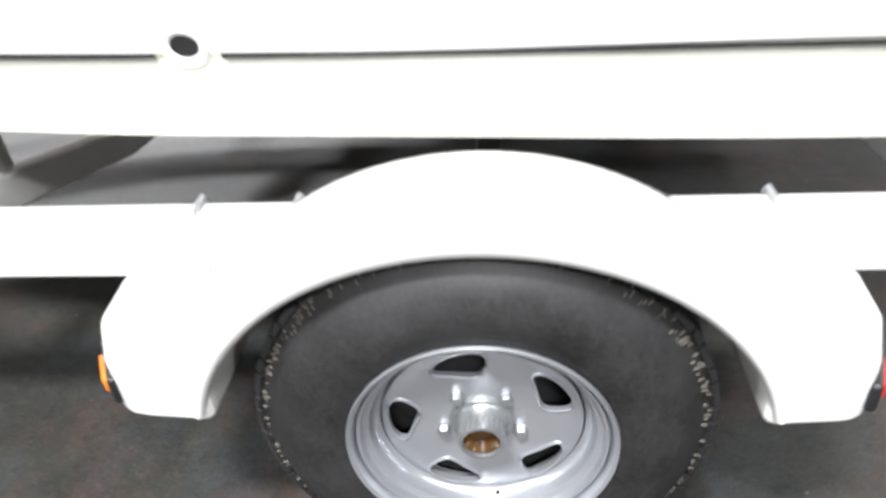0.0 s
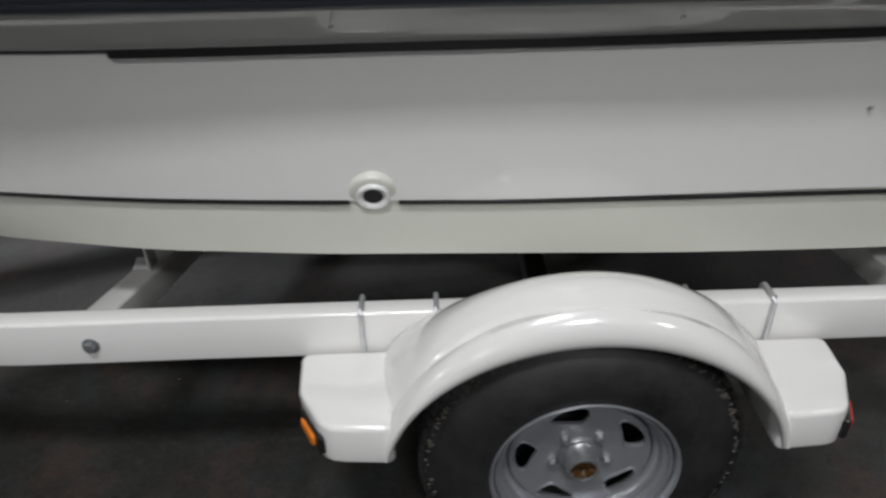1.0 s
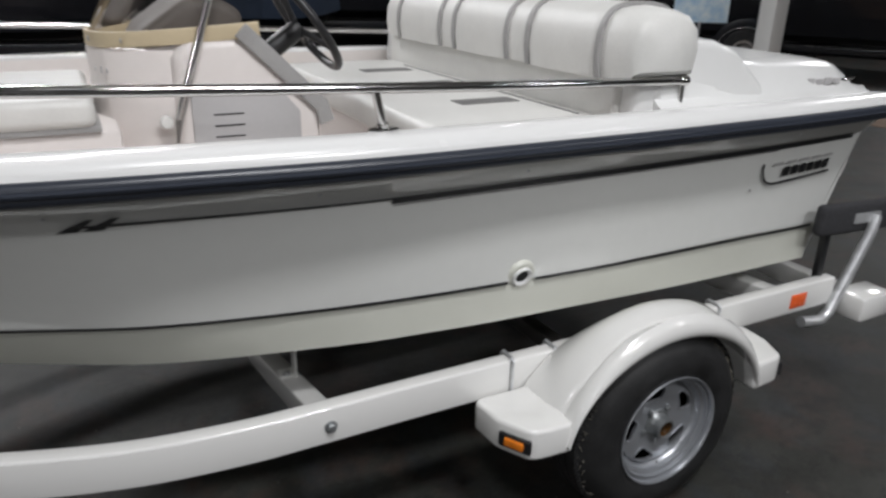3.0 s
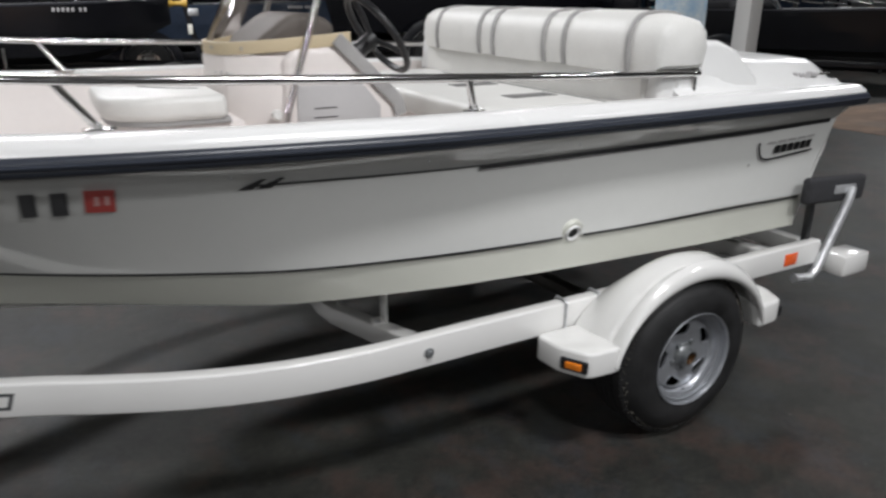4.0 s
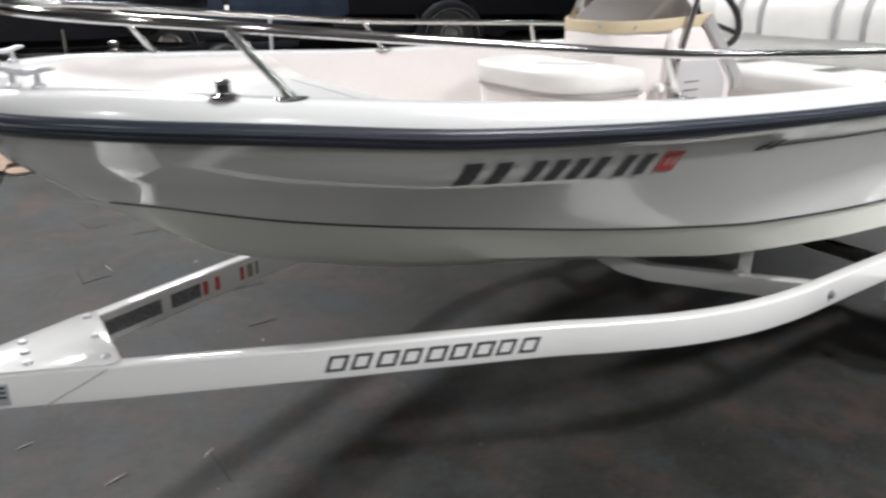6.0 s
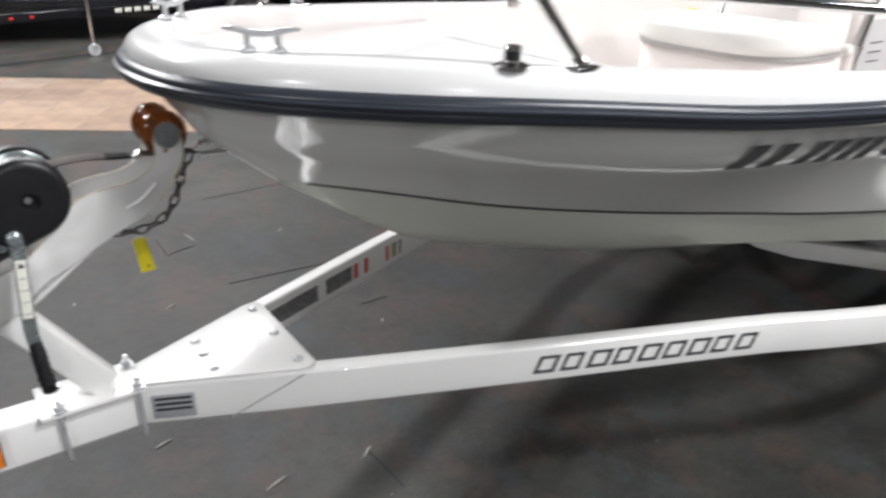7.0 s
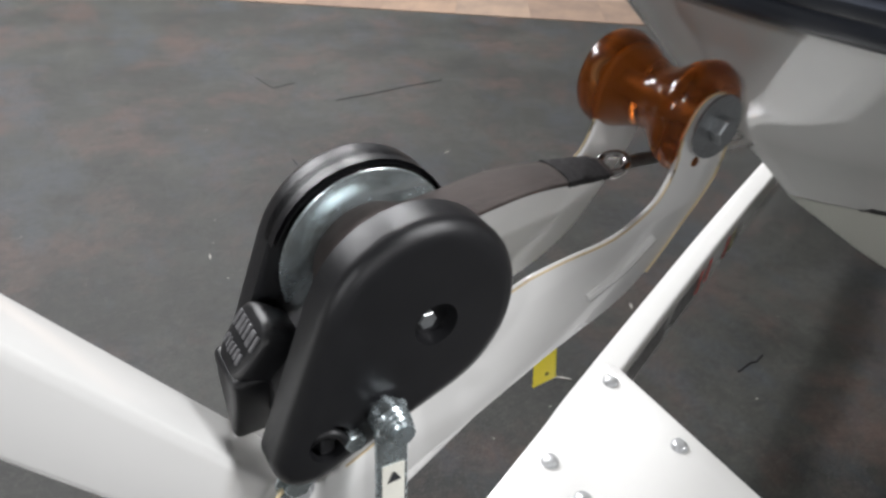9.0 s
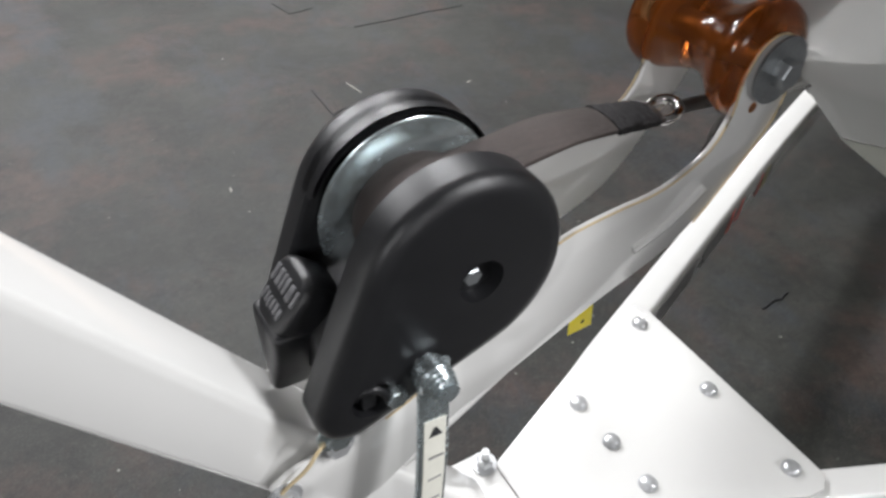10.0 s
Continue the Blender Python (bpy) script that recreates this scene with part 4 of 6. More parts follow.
sweep(seam, [(0.0016, -0.0006), (0.0016, 0.0006), (-0.0016, 0.0006), (-0.0016, -0.0006)], up=(0, 1, 0), bm=bm)
part("weld_seam", bm, GREY_VINYL, trailer, "thin diagonal joint between rail and tongue")
la, lb = on_rail(-2.222, 0, 0.0275), on_rail(-2.318, 0, 0.0275)
mid, turn = (la + lb) / 2, Matrix.Rotation(math.atan2((la - lb).y, (la - lb).x), 3, "Z")
outw = turn @ Vector((0, -1, 0))
lab = part("foil_label", box(mid + Vector((0, 0, -0.004)), (0.098, 0.0024, 0.066), 0.0008, turn), SILVER_LABEL, trailer, "silver foil data label")
for k in range(3):
    part("print_bar", box(mid + outw * 0.0016 + Vector((0, 0, 0.018 - 0.015 * k)), (0.084, 0.0015, 0.0075), 0.0004, turn), INK, lab)
for x, end, mid, foot in ((0.356, 0.494, 0.29, 0.458), (2.15, 0.49, 0.425, 0.5)):
    low = mid + 0.018
    cm = part("cross_member", sweep([(x, -0.935, end), (x, -0.17, low), (x, 0, mid), (x, 0.17, low), (x, 0.935, end)], rect_section(0.068, 0.076, 0.007)), TRAILER_WHITE, trailer, "white steel cross member sloping down to the middle")
    for sy in (-1, 1):
        part("bracket", box((x + 0.014, sy * 0.62, (foot + 0.66) / 2), (0.006, 0.055, 0.66 - foot), 0.002), TRAILER_WHITE, cm, "white bent sheet bracket under the hull")
        part("bracket_foot", box((x - 0.008, sy * 0.62, foot + 0.003), (0.05, 0.055, 0.006), 0.002, Matrix.Rotation(radians(-14 * sy), 3, "X")), TRAILER_WHITE, cm)
        part("bracket_bolt", bolt((x - 0.012, sy * 0.62, foot + 0.005), (0, 0, 1), 0.009, 0.008, 0.013), DULL_STEEL, cm)
part("cross_member", sweep([(1.36, -1.05, 0.325), (1.36, 1.05, 0.325)], rect_section(0.06, 0.06, 0.006)), CHAIN, trailer, "dark axle beam")
for sy in (-1, 1):
    part("bunk_board", box((1.3, sy * 0.62, 0.585), (1.9, 0.09, 0.04), 0.008, Matrix.Rotation(radians(1.5), 3, "Y")), BLACK_CARPET, trailer, "carpeted bunk board under the hull")


def u_bolt(x, side, z0=0.437, z1=0.563):
    y_out, y_in = side * 0.9855, side * 0.924
    pts = [(x, y_out, z0), (x, y_out, z1 - 0.006), (x, y_out - side * 0.006, z1), (x, y_in + side * 0.006, z1), (x, y_in, z1 - 0.006), (x, y_in, z0)]
    return tube(pts, 0.0055, 10)


for side in (-1, 1):
    for x in (0.926, 1.08, 1.605, 1.775):
        part("u_bolt", u_bolt(x, side), DULL_STEEL, trailer, "zinc U-bolt round the frame rail")

# Fenders


def fender(side):
    """Moulded arch, flatter than the tyre's circle: a sloping crown, a wavy crease, a full outer lip, and a step at each foot."""
    cx, cz = 1.357, 0.32
    bm = bmesh.new()
    # out from the boat, rise over the hub, half length
    sec = [(0.985, 0.312, 0.432), (1.02, 0.345, 0.426), (1.06, 0.376, 0.418), (1.1, 0.392, 0.411), (1.135, 0.389, 0.404), (1.160, 0.381, 0.398), (1.1685, 0.366, 0.389), (1.172, 0.366, 0.389), (1.178, 0.3835, 0.396), (1.195, 0.388, 0.397),
           (1.21, 0.378, 0.394), (1.218, 0.362, 0.392), (1.222, 0.348, 0.39), (1.221, 0.334, 0.387), (1.217, 0.323, 0.384), (1.211, 0.318, 0.381), (1.205, 0.322, 0.381), (1.205, 0.345, 0.384), (1.19, 0.362, 0.388),
           (1.1, 0.382, 0.402), (0.985, 0.302, 0.424)]
    rows = []
    for a in np.linspace(11, 169, 72):
        t = radians(a)
        mid = math.exp(-((a - 90) / 12) ** 2)
        low = max(0.0, (45 - min(a, 180 - a)) / 38) ** 2
        row = []
        for i, (y, rise, half) in enumerate(sec):
            if 4 <= i <= 8:
                y = y + 0.014 * mid - 0.014 * low - 0.003 * math.exp(-((abs(a - 90) - 24) / 10) ** 2)
                rise = rise - 0.003 * mid
            row.append(Vector((cx + half * math.cos(t), side * y, cz + rise * math.sin(t))))
        rows.append(row + [row[0]])
    strip(bm, rows)
    for sx in (-1, 1):
        fore = 0.017 if sx < 0 else 0.0
        plan = [(0.993, 0.985), (0.825 - fore, 0.985), (0.812 - fore, 0.998), (0.822 - fore, 1.1), (0.83 - fore, 1.118), (0.862 - 0.5 * fore, 1.19), (0.876, 1.202), (0.9, 1.206), (0.985, 1.212), (0.993, 1.2)]
        poly = [(2 * cx - x if sx > 0 else x, side * y) for x, y in plan]
        prism(poly, 0.366, 0.464, "z", 0.013, bm, 4)
    return bm


def wheel_parts(side):
    cx, cz, face = 1.357, 0.325, side * 1.215
    s = -side

    def at(profile):
        return [(r, face + s * a) for r, a in profile]
    R = 0.322
    prof = [(0.18, 0.016), (0.184, 0.003), (0.195, -0.002), (0.22, -0.006), (0.25, -0.003), (0.275, 0.009), (0.293, 0.026), (0.304, 0.04), (0.314, 0.049), (R, 0.061), (R, 0.085), (R - 0.006, 0.087), (R - 0.006, 0.093),
            (R, 0.095), (R + 0.001, 0.125), (R - 0.006, 0.127), (R - 0.006, 0.133), (R + 0.001, 0.135), (R, 0.175), (0.312, 0.195), (0.29, 0.211), (0.25, 0.22), (0.2, 0.215), (0.188, 0.205)]
    tyre_bm = lathe(at(prof), (cx, 0, cz), "y", 96)
    for k in range(84):
        a = 2 * math.pi * k / 84 + 0.01 * (k % 3)
        m = Matrix.Rotation(-a, 3, "Y")
        lug = box(m @ Vector((0.312, 0, 0)) + Vector((cx, face + s * 0.0485, cz)), (0.011, 0.02, 0.0185 + 0.002 * (k % 2)), 0, m @ Matrix.Rotation(radians(38) * s, 3, "Z"))
        join(tyre_bm, lug)
    rim_prof = [(0.178, 0.018), (0.1835, 0.005), (0.186, -0.001), (0.1845, -0.005), (0.1795, -0.002), (0.1768, 0.004), (0.176, 0.022), (0.1735, 0.022), (0.1725, 0.009), (0.1685, 0.010), (0.1665, 0.023), (0.162, 0.0245), (0.158, 0.027), (0.1565, 0.041), (0.153, 0.048), (0.149, 0.051), (0.146, 0.053),
                (0.1455, 0.072), (0.143, 0.072), (0.142, 0.05), (0.141, 0.050)]
    rim_bm = lathe(at(rim_prof), (cx, 0, cz), "y", 80)
    # disc with five slots
    disc = bmesh.new()

    def ring(pts):
        vs = [disc.verts.new((cx + r * math.cos(a), face, cz + r * math.sin(a))) for r, a in pts]
        for p, q in zip(vs, vs[1:] + vs[:1]):
            disc.edges.new((p, q))
    ring([(0.141, 2 * math.pi * k / 80) for k in range(80)])
    ring([(0.034, 2 * math.pi * k / 40) for k in range(40)])
    lips = bmesh.new()
    for c in (33, 105, 177, 249, 321):
        slot = []
        for k in range(28):
            t = 2 * math.pi * k / 28
            u = math.copysign(abs(math.cos(t)) ** 0.75, math.cos(t))
            w = math.copysign(abs(math.sin(t)) ** 0.75, math.sin(t))
            slot.append((0.1145 + (0.0185 - 0.008 * u) * w + 0.005 * u, radians(c + 19 * u - 3 * w)))
        ring(slot)
        tube([(cx + (0.1145 + (r - 0.1145) * 1.06) * math.cos(a), face + s * 0.0452, cz + (0.1145 + (r - 0.1145) * 1.06) * math.sin(a)) for r, a in slot], 0.0022, 6, True, bm=lips)
    bmesh.ops.triangle_fill(disc, use_beauty=True, edges=disc.edges[:])
    bmesh.ops.subdivide_edges(disc, edges=[e for e in disc.edges if e.calc_length() > 0.02], cuts=2)
    bmesh.ops.triangulate(disc, faces=disc.faces[:])
    for v in disc.verts:
        r = math.hypot(v.co.x - cx, v.co.z - cz)
        v.co.y = face + s * (0.046 + 0.007 / (1 + math.exp((r - 0.076) * 240)) + 0.006 * max(0, (r - 0.13) / 0.016))
    rims = [e for e in disc.edges if len(e.link_faces) == 1 and 0.09 < math.hypot(e.verts[0].co.x - cx, e.verts[0].co.z - cz) < 0.143]
    ext = bmesh.ops.extrude_edge_only(disc, edges=rims)
    bmesh.ops.translate(disc, vec=(0, s * 0.008, 0), verts=[g for g in ext["geom"] if isinstance(g, bmesh.types.BMVert)])
    join(rim_bm, disc)
    join(rim_bm, lips)
    # Closed back of the rim; its near-black colour is the shade behind the slots.
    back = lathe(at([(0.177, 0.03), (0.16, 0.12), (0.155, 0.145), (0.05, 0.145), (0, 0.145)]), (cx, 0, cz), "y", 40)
    hub = lathe(at([(0.047, 0.062), (0.0465, 0.05), (0.044, 0.046), (0.038, 0.0455), (0.0345, 0.042), (0.0335, 0.034), (0.0315, 0.031), (0.0315, 0.013), (0.0305, 0.008), (0.0265, 0.008), (0.0255, 0.013)]), (cx, 0, cz), "y", 36)
    for k in range(24):
        a = 2 * math.pi * k / 24
        join(hub, box((cx + 0.0322 * math.cos(a), face + s * 0.021, cz + 0.0322 * math.sin(a)), (0.002, 0.019, 0.003), 0, Matrix.Rotation(-a, 3, "Y")))
    cap = lathe(at([(0.0255, 0.014), (0.021, 0.02), (0.014, 0.03), (0, 0.034)]), (cx, 0, cz), "y", 30)
    nuts = []
    for k in range(5):
        a = radians(54 + 72 * k)
        nuts.append(bolt((cx + 0.0575 * math.cos(a), face + s * 0.053, cz + 0.0575 * math.sin(a)), (0, side, 0), 0.0095, 0.011, 0.0))
    nibs = bmesh.new()
    rnd = random.Random(5)
    for k in range(420):
        a, r = rnd.uniform(0, 2 * math.pi), rnd.uniform(0.298, 0.318)
        m = Matrix.Rotation(-a, 3, "Y")
        join(nibs, box(m @ Vector((r, 0, 0)) + Vector((cx, face + s * (0.029 + (r - 0.298) * 1.15), cz)), (rnd.uniform(0.002, 0.009), 0.0042, rnd.uniform(0.0006, 0.0014)), 0, m))
    nuts.append(nibs)
    return tyre_bm, rim_bm, back, hub, cap, nuts


for side in (-1, 1):
    fd = part("fender", fender(side), TRAILER_WHITE, trailer, "glossy white moulded fender with steps", 40)
    for x, turn, mat, lab in ((0.8345, -60, ORANGE_LENS, "amber marker lamp"), (1.868, 66, RED_LENS, "red marker lamp")):
        m = Matrix.Rotation(radians(turn * -side), 3, "Z")
        c = Vector((x, side * (1.154 if x < 1 else 1.158), 0.41))
        lamp = part("marker_lamp", box(c, (0.1, 0.016, 0.048), 0.022, m, segs=5), BLACK_PLASTIC, fd, lab)
        n = m @ Vector((0, side, 0))
        part("lens", box(c + n * 0.009, (0.06, 0.012, 0.027), 0.01, m, segs=4), mat, lamp)
    tb, rb, bb, hb, cb, nuts = wheel_parts(side)
    wh = part("wheel_rim", rb, RIM, trailer, "silver painted five-slot steel wheel", 30)
    part("tyre", tb, TYRE, wh, "black trailer tyre with a worn greyish shoulder", 45)
    # Shade inside the wheel, painted near-black.
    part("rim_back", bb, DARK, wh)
    part("hub", hb, HUB_STEEL, wh, "bare steel hub")
    part("grease_plug", cb, GREASE, wh, "amber grease in the hub end")
    tagged(part("tread_wear", nuts.pop(), NIB, wh, "pale worn specks on the tyre shoulder"), kind="stuff")
    for nb in nuts:
        part("lug_nut", nb, HUB_STEEL, wh)
    part("valve", tube([(1.375, side * 1.145, 0.325 - 0.158), (1.378, side * 1.172, 0.325 - 0.155)], 0.005, 8), BLACK_PLASTIC, wh)
    # guide post with a padded board, and the tail lamp
    gp = part("guide_post", tube([(2.24, side * 0.985, 0.40), (2.34, side * 0.995, 0.39), (2.38, side * 0.995, 0.42), (2.54, side * 0.99, 0.735), (2.56, side * 0.98, 0.785)], 0.021, 12), DULL_STEEL, trailer, "galvanised guide post")
    part("guide_pad", box((2.48, side * 0.945, 0.78), (0.42, 0.05, 0.12), 0.02, Matrix.Rotation(radians(3), 3, "Y"), segs=3), BLACK_CARPET, gp, "black carpeted guide board")
    part("pad_bracket", box((2.52, side * 0.973, 0.78), (0.15, 0.012, 0.04), 0.004, Matrix.Rotation(radians(3), 3, "Y")), DULL_STEEL, gp)
    part("pad_strut", box((2.355, side * 0.93, 0.645), (0.03, 0.03, 0.22), 0.006), BLACK_PLASTIC, gp)
    tl = part("tail_lamp", box((2.52, side * 1.03, 0.452), (0.19, 0.13, 0.1), 0.015), TRAILER_WHITE, trailer, "white tail lamp box with a red lens")
    part("lens", box((2.617, side * 1.03, 0.452), (0.012, 0.11, 0.085), 0.004), RED_LENS, tl)
part("cross_member", sweep([(2.44, -0.95, 0.48), (2.44, 0.95, 0.48)], rect_section(0.06, 0.08, 0.006)), TRAILER_WHITE, trailer, "white steel rear cross member")
fm = part("front_marker", box((-2.664, -0.0485, 0.513), (0.054, 0.007, 0.08), 0.002), BLACK_PLASTIC, trailer, "amber side marker on the tongue")
part("lens", box((-2.664, -0.053, 0.513), (0.05, 0.008, 0.074), 0.003), ORANGE_LENS, fm)
# caution decals inside the far rail
BRASS_INK = surface("dull_yellow_ink", (0.3, 0.28, 0.14), 0.5, vary=0.2)
DECAL = surface("grey_printed_decal", (0.16, 0.155, 0.155), 0.5, vary=0.8, scale=70)
for x0, x1, mat in ((-1.95, -1.753, DECAL), (-1.717, -1.598, DECAL), (-1.588, -1.567, RED_STICKER), (-1.537, -1.517, RED_STICKER), (-1.425, -1.408, RED_STICKER), (-1.392, -1.366, BRASS_INK), (-1.352, -1.34, DECAL)):
    rows = []
    for k in range(7):
        x = x1 + (x0 - x1) * k / 6
        col = [on_rail(x, dz, -out) for dz, out in ((0.028, 0.0245), (0.028, 0.0264), (-0.026, 0.0264), (-0.026, 0.0245))]
        rows.append([Vector((p.x, -p.y, p.z)) for p in col])
    bm = bmesh.new()
    strip(bm, rows)
    part("decal", bm, mat, trailer, "printed decal on the inner face of the rail")

# Winch stand: base plate, leaning tube, arm to the bow roller
stand = part("winch_stand", sweep([(-2.41, 0, 0.58), (-2.788, 0, 1.126)], rect_section(0.066, 0.066, 0.008), up=(0, 1, 0)), TRAILER_WHITE, trailer, "white leaning winch post tube")
plug_turn = Matrix.Rotation(-math.atan2(0.378, 0.546), 3, "Y")
plug = part("end_plug", box((-2.7925, 0, 1.1325), (0.069, 0.069, 0.016), 0.006, plug_turn), BLACK_PLASTIC, stand, "black end plug")
# Two small zinc discs stand in for the shiny spots on the plug.
for y in (-0.016, 0.016):
    c = Vector((-2.7925, 0, 1.1325)) + plug_turn @ Vector((0, y, 0.009))
    part("plug_stud", bolt(c, plug_turn @ Vector((0, 0, 1)), 0.009, 0.004, hexed=False), ZINC, plug)
part("base_plate", box((-2.443, 0.004, 0.565), (0.222, 0.138, 0.012), 0.004), TRAILER_WHITE, stand)
for x in (-2.35, -2.515):
    bm = bmesh.new()
    for y in (-0.053, 0.053):
        tube([(x, y, 0.44), (x, y, 0.6)], 0.0055, 10, bm=bm)
        bolt((x, y, 0.572), (0, 0, 1), 0.0115, 0.012, 0.017, bm=bm)
    tube([(x, -0.053, 0.44), (x, 0.053, 0.44)], 0.0055, 10, bm=bm)
    part("u_bolt", bm, DULL_STEEL, stand)
ARM = [(-2.64, 0.8805), (-2.636, 0.8516), (-2.617, 0.8169), (-2.592, 0.8073), (-2.545, 0.8159), (-2.483, 0.867), (-2.42, 0.8979), (-2.335, 0.9413), (-2.27, 0.9693), (-2.235, 0.9963), (-2.205, 1.0358), (-2.18, 1.0715), (-2.172, 1.0956), (-2.173, 1.1197), (-2.176, 1.139), (-2.19, 1.156), (-2.207, 1.159), (-2.223, 1.149), (-2.231, 1.1245), (-2.231, 1.0985), (-2.243, 1.0715), (-2.268, 1.0541), (-2.297, 1.0445), (-2.34, 1.0406), (-2.392, 1.0291), (-2.44, 0.9895), (-2.5, 0.9317), (-2.56, 0.9027), (-2.615, 0.896)]
ARM = [(p.x, p.z) for p in spline([(x, 0, z) for x, z in ARM + ARM[:1]], 3)][:-1]
for y in (-0.05, 0.048):
    pl = part("arm_plate", prism(ARM, y, y + 0.006, "y", 0.0022), TRAILER_WHITE, stand, "white pressed side plate with yellowed edges")
    edge = [Vector((x, y + 0.003 - 0.0031 * (1 if y < 0 else -1), z)) for x, z in ARM[27:-6]]
    part("paint_edge", tube(edge, 0.001, 6), WORN_EDGE, pl, "yellowed paint along the plate's edge")
    rib = tube(spline([(-2.305, y - 0.0005, 0.992), (-2.27, y - 0.0005, 1.008), (-2.238, y - 0.0005, 1.035)], 4), 0.0045, 8) if y < 0 else None
    if rib:
        part("pressed_rib", rib, TRAILER_WHITE, pl)
    for x, z in ((-2.583, 0.9075), (-2.63, 0.869), (-2.602, 0.8208)):
        if y < 0:
            part("bolt_head", bolt((x, y, z), (0, -1, 0), 0.0105, 0.008, 0.015), DULL_STEEL, pl)
d = Vector((-2.3, 0, 0.985)) - Vector((-2.46, 0, 0.872))
part("arm_web", box((-2.43, -0.0, 0.885), (0.22, 0.09, 0.006), 0.001, Matrix.Rotation(-math.atan2(d.z, d.x), 3, "Y")), TRAILER_WHITE, stand)

# Bow roller
rc = Vector((-2.203, 0, 1.134))
prof = [(0.008, -0.0485), (0.036, -0.0485), (0.0445, -0.044), (0.0475, -0.036), (0.0445, -0.026), (0.035, -0.013), (0.029, 0), (0.0285, 0.012), (0.034, 0.03), (0.041, 0.046), (0.0445, 0.06), (0.0425, 0.069), (0.034, 0.073), (0.008, 0.073)]
roller = part("bow_roller", lathe(prof, rc, "y", 48), AMBER, trailer, "translucent amber spool roller under the bow", 50)
part("axle", tube([rc + Vector((0, -0.06, 0)), rc + Vector((0, 0.07, 0))], 0.008, 12), DULL_STEEL, roller)
part("axle_bolt", bolt(rc + Vector((0, -0.0565, 0)), (0, -1, 0), 0.0115, 0.012, 0.027), HUB_STEEL, roller, "grey zinc axle bolt")
# Added amber dot, in place of a small slot with the roller behind.
part("grease_spot", bolt(rc + Vector((-0.006, -0.0505, -0.033)), (0, -1, 0), 0.0045, 0.001, hexed=False), AMBER, roller)

# ---------------------------------------------------------------- the winch

winch = thing("trailer_winch", "black plastic-cased strap winch bolted to the winch stand", "winch", (-2.5, 0, 0.95))
COVER = capsule((-2.484, 1.049), (-2.575, 0.957), 0.080, 0.027, 26)


def cover(y0, y1, soft, holes=()):
    """A moulded shell: side wall, a wide soft edge, and a flat face that round openings go through."""
    bm = bmesh.new()
    way = 1 if y1 > y0 else -1
    mid = Vector((-2.51, 0, 1.024))

    def loop(inset, y):
        pts = []
        n = len(COVER)
        for i, (x, z) in enumerate(COVER):
            (xa, za), (xb, zb) = COVER[i - 1], COVER[(i + 1) % n]
            nx, nz = zb - za, -(xb - xa)
            k = inset / math.hypot(nx, nz)
            if nx * (x - mid.x) + nz * (z - mid.z) > 0:
                k = -k
            pts.append(Vector((x + nx * k, y, z + nz * k)))
        return pts
    rows = [loop(0.004, y0), loop(0.0, y0 + way * 0.002), loop(0.0, y1 - way * soft * 0.8)]
    for j in range(1, 7):
        t = radians(90 * j / 6)
        rows.append(loop(soft * (1 - math.cos(t)), y1 - way * soft * 0.8 * (1 - math.sin(t))))
    grid = [[bm.verts.new(p) for p in row] for row in rows]
    n = len(COVER)
    for r, q in zip(grid, grid[1:]):
        for i in range(n):
            bm.faces.new((r[i], r[(i + 1) % n], q[(i + 1) % n], q[i]))
    bm.faces.new(grid[0][::-1])
    edges = [bm.edges.get((grid[-1][i], grid[-1][(i + 1) % n])) for i in range(n)]
    for hx, hz, hr, deep in holes:
        ring = [(hx + hr * math.cos(2 * math.pi * k / 28), hz + hr * math.sin(2 * math.pi * k / 28)) for k in range(28)]
        top = [bm.verts.new((x, y1, z)) for x, z in ring]
        low = [bm.verts.new((hx + (x - hx) * 0.94, y1 - way * deep, hz + (z - hz) * 0.94)) for x, z in ring]
        for k in range(28):
            bm.faces.new((top[k], top[(k + 1) % 28], low[(k + 1) % 28], low[k]))
        bm.faces.new(low)
        edges += [bm.edges.get((top[k], top[(k + 1) % 28])) for k in range(28)]
    bmesh.ops.triangle_fill(bm, use_beauty=True, edges=edges)
    return bm


part("side_cover", cover(-0.038, -0.074, 0.017, ((-2.4765, 1.047, 0.0175, 0.012), (-2.561, 0.971, 0.0165, 0.013))), BLACK_PLASTIC, winch, "black teardrop side cover with a bolt recess", 40)
part("side_cover", cover(0.032, 0.062, 0.012), BLACK_PLASTIC, winch, "black teardrop side cover", 40)
# rim bands that reach inwards from each cover over the drum
band = [Vector((q[0], 0, q[1])) for q in COVER]
cen = Vector((-2.484, 0, 1.051))
sel = [q for q in band if (q - cen).length < 0.0835]
sel.sort(key=lambda q: (math.atan2(q.z - cen.z, q.x - cen.x) + math.pi * 0.75) % (2 * math.pi))
for y in (0.034,):
    pts = [q + Vector((0, y, 0)) for q in sel if q.z > 1.02 or q.x < -2.49]
    bm = bmesh.new()
    outer = [p for p in pts]
    inn = [cen + Vector((0, y, 0)) + (p - cen - Vector((0, y, 0))) * 0.955 for p in pts]
    strip(bm, [[p + Vector((0, -0.009, 0)) for p in outer], [p + Vector((0, 0.009, 0)) for p in outer], [p + Vector((0, 0.009, 0)) for p in inn], [p + Vector((0, -0.009, 0)) for p in inn]])
    part("cover_lip", bm, BLACK_PLASTIC, winch, angle=60)
drum = part("drum", lathe([(0.047, -0.0385), (0.0495, -0.034), (0.0512, -0.027), (0.0518, -0.019), (0.0512, 0.004), (0.0495, 0.013), (0.047, 0.019)], cen, "y", 48), WEBBING, winch, "strap wound on the drum")
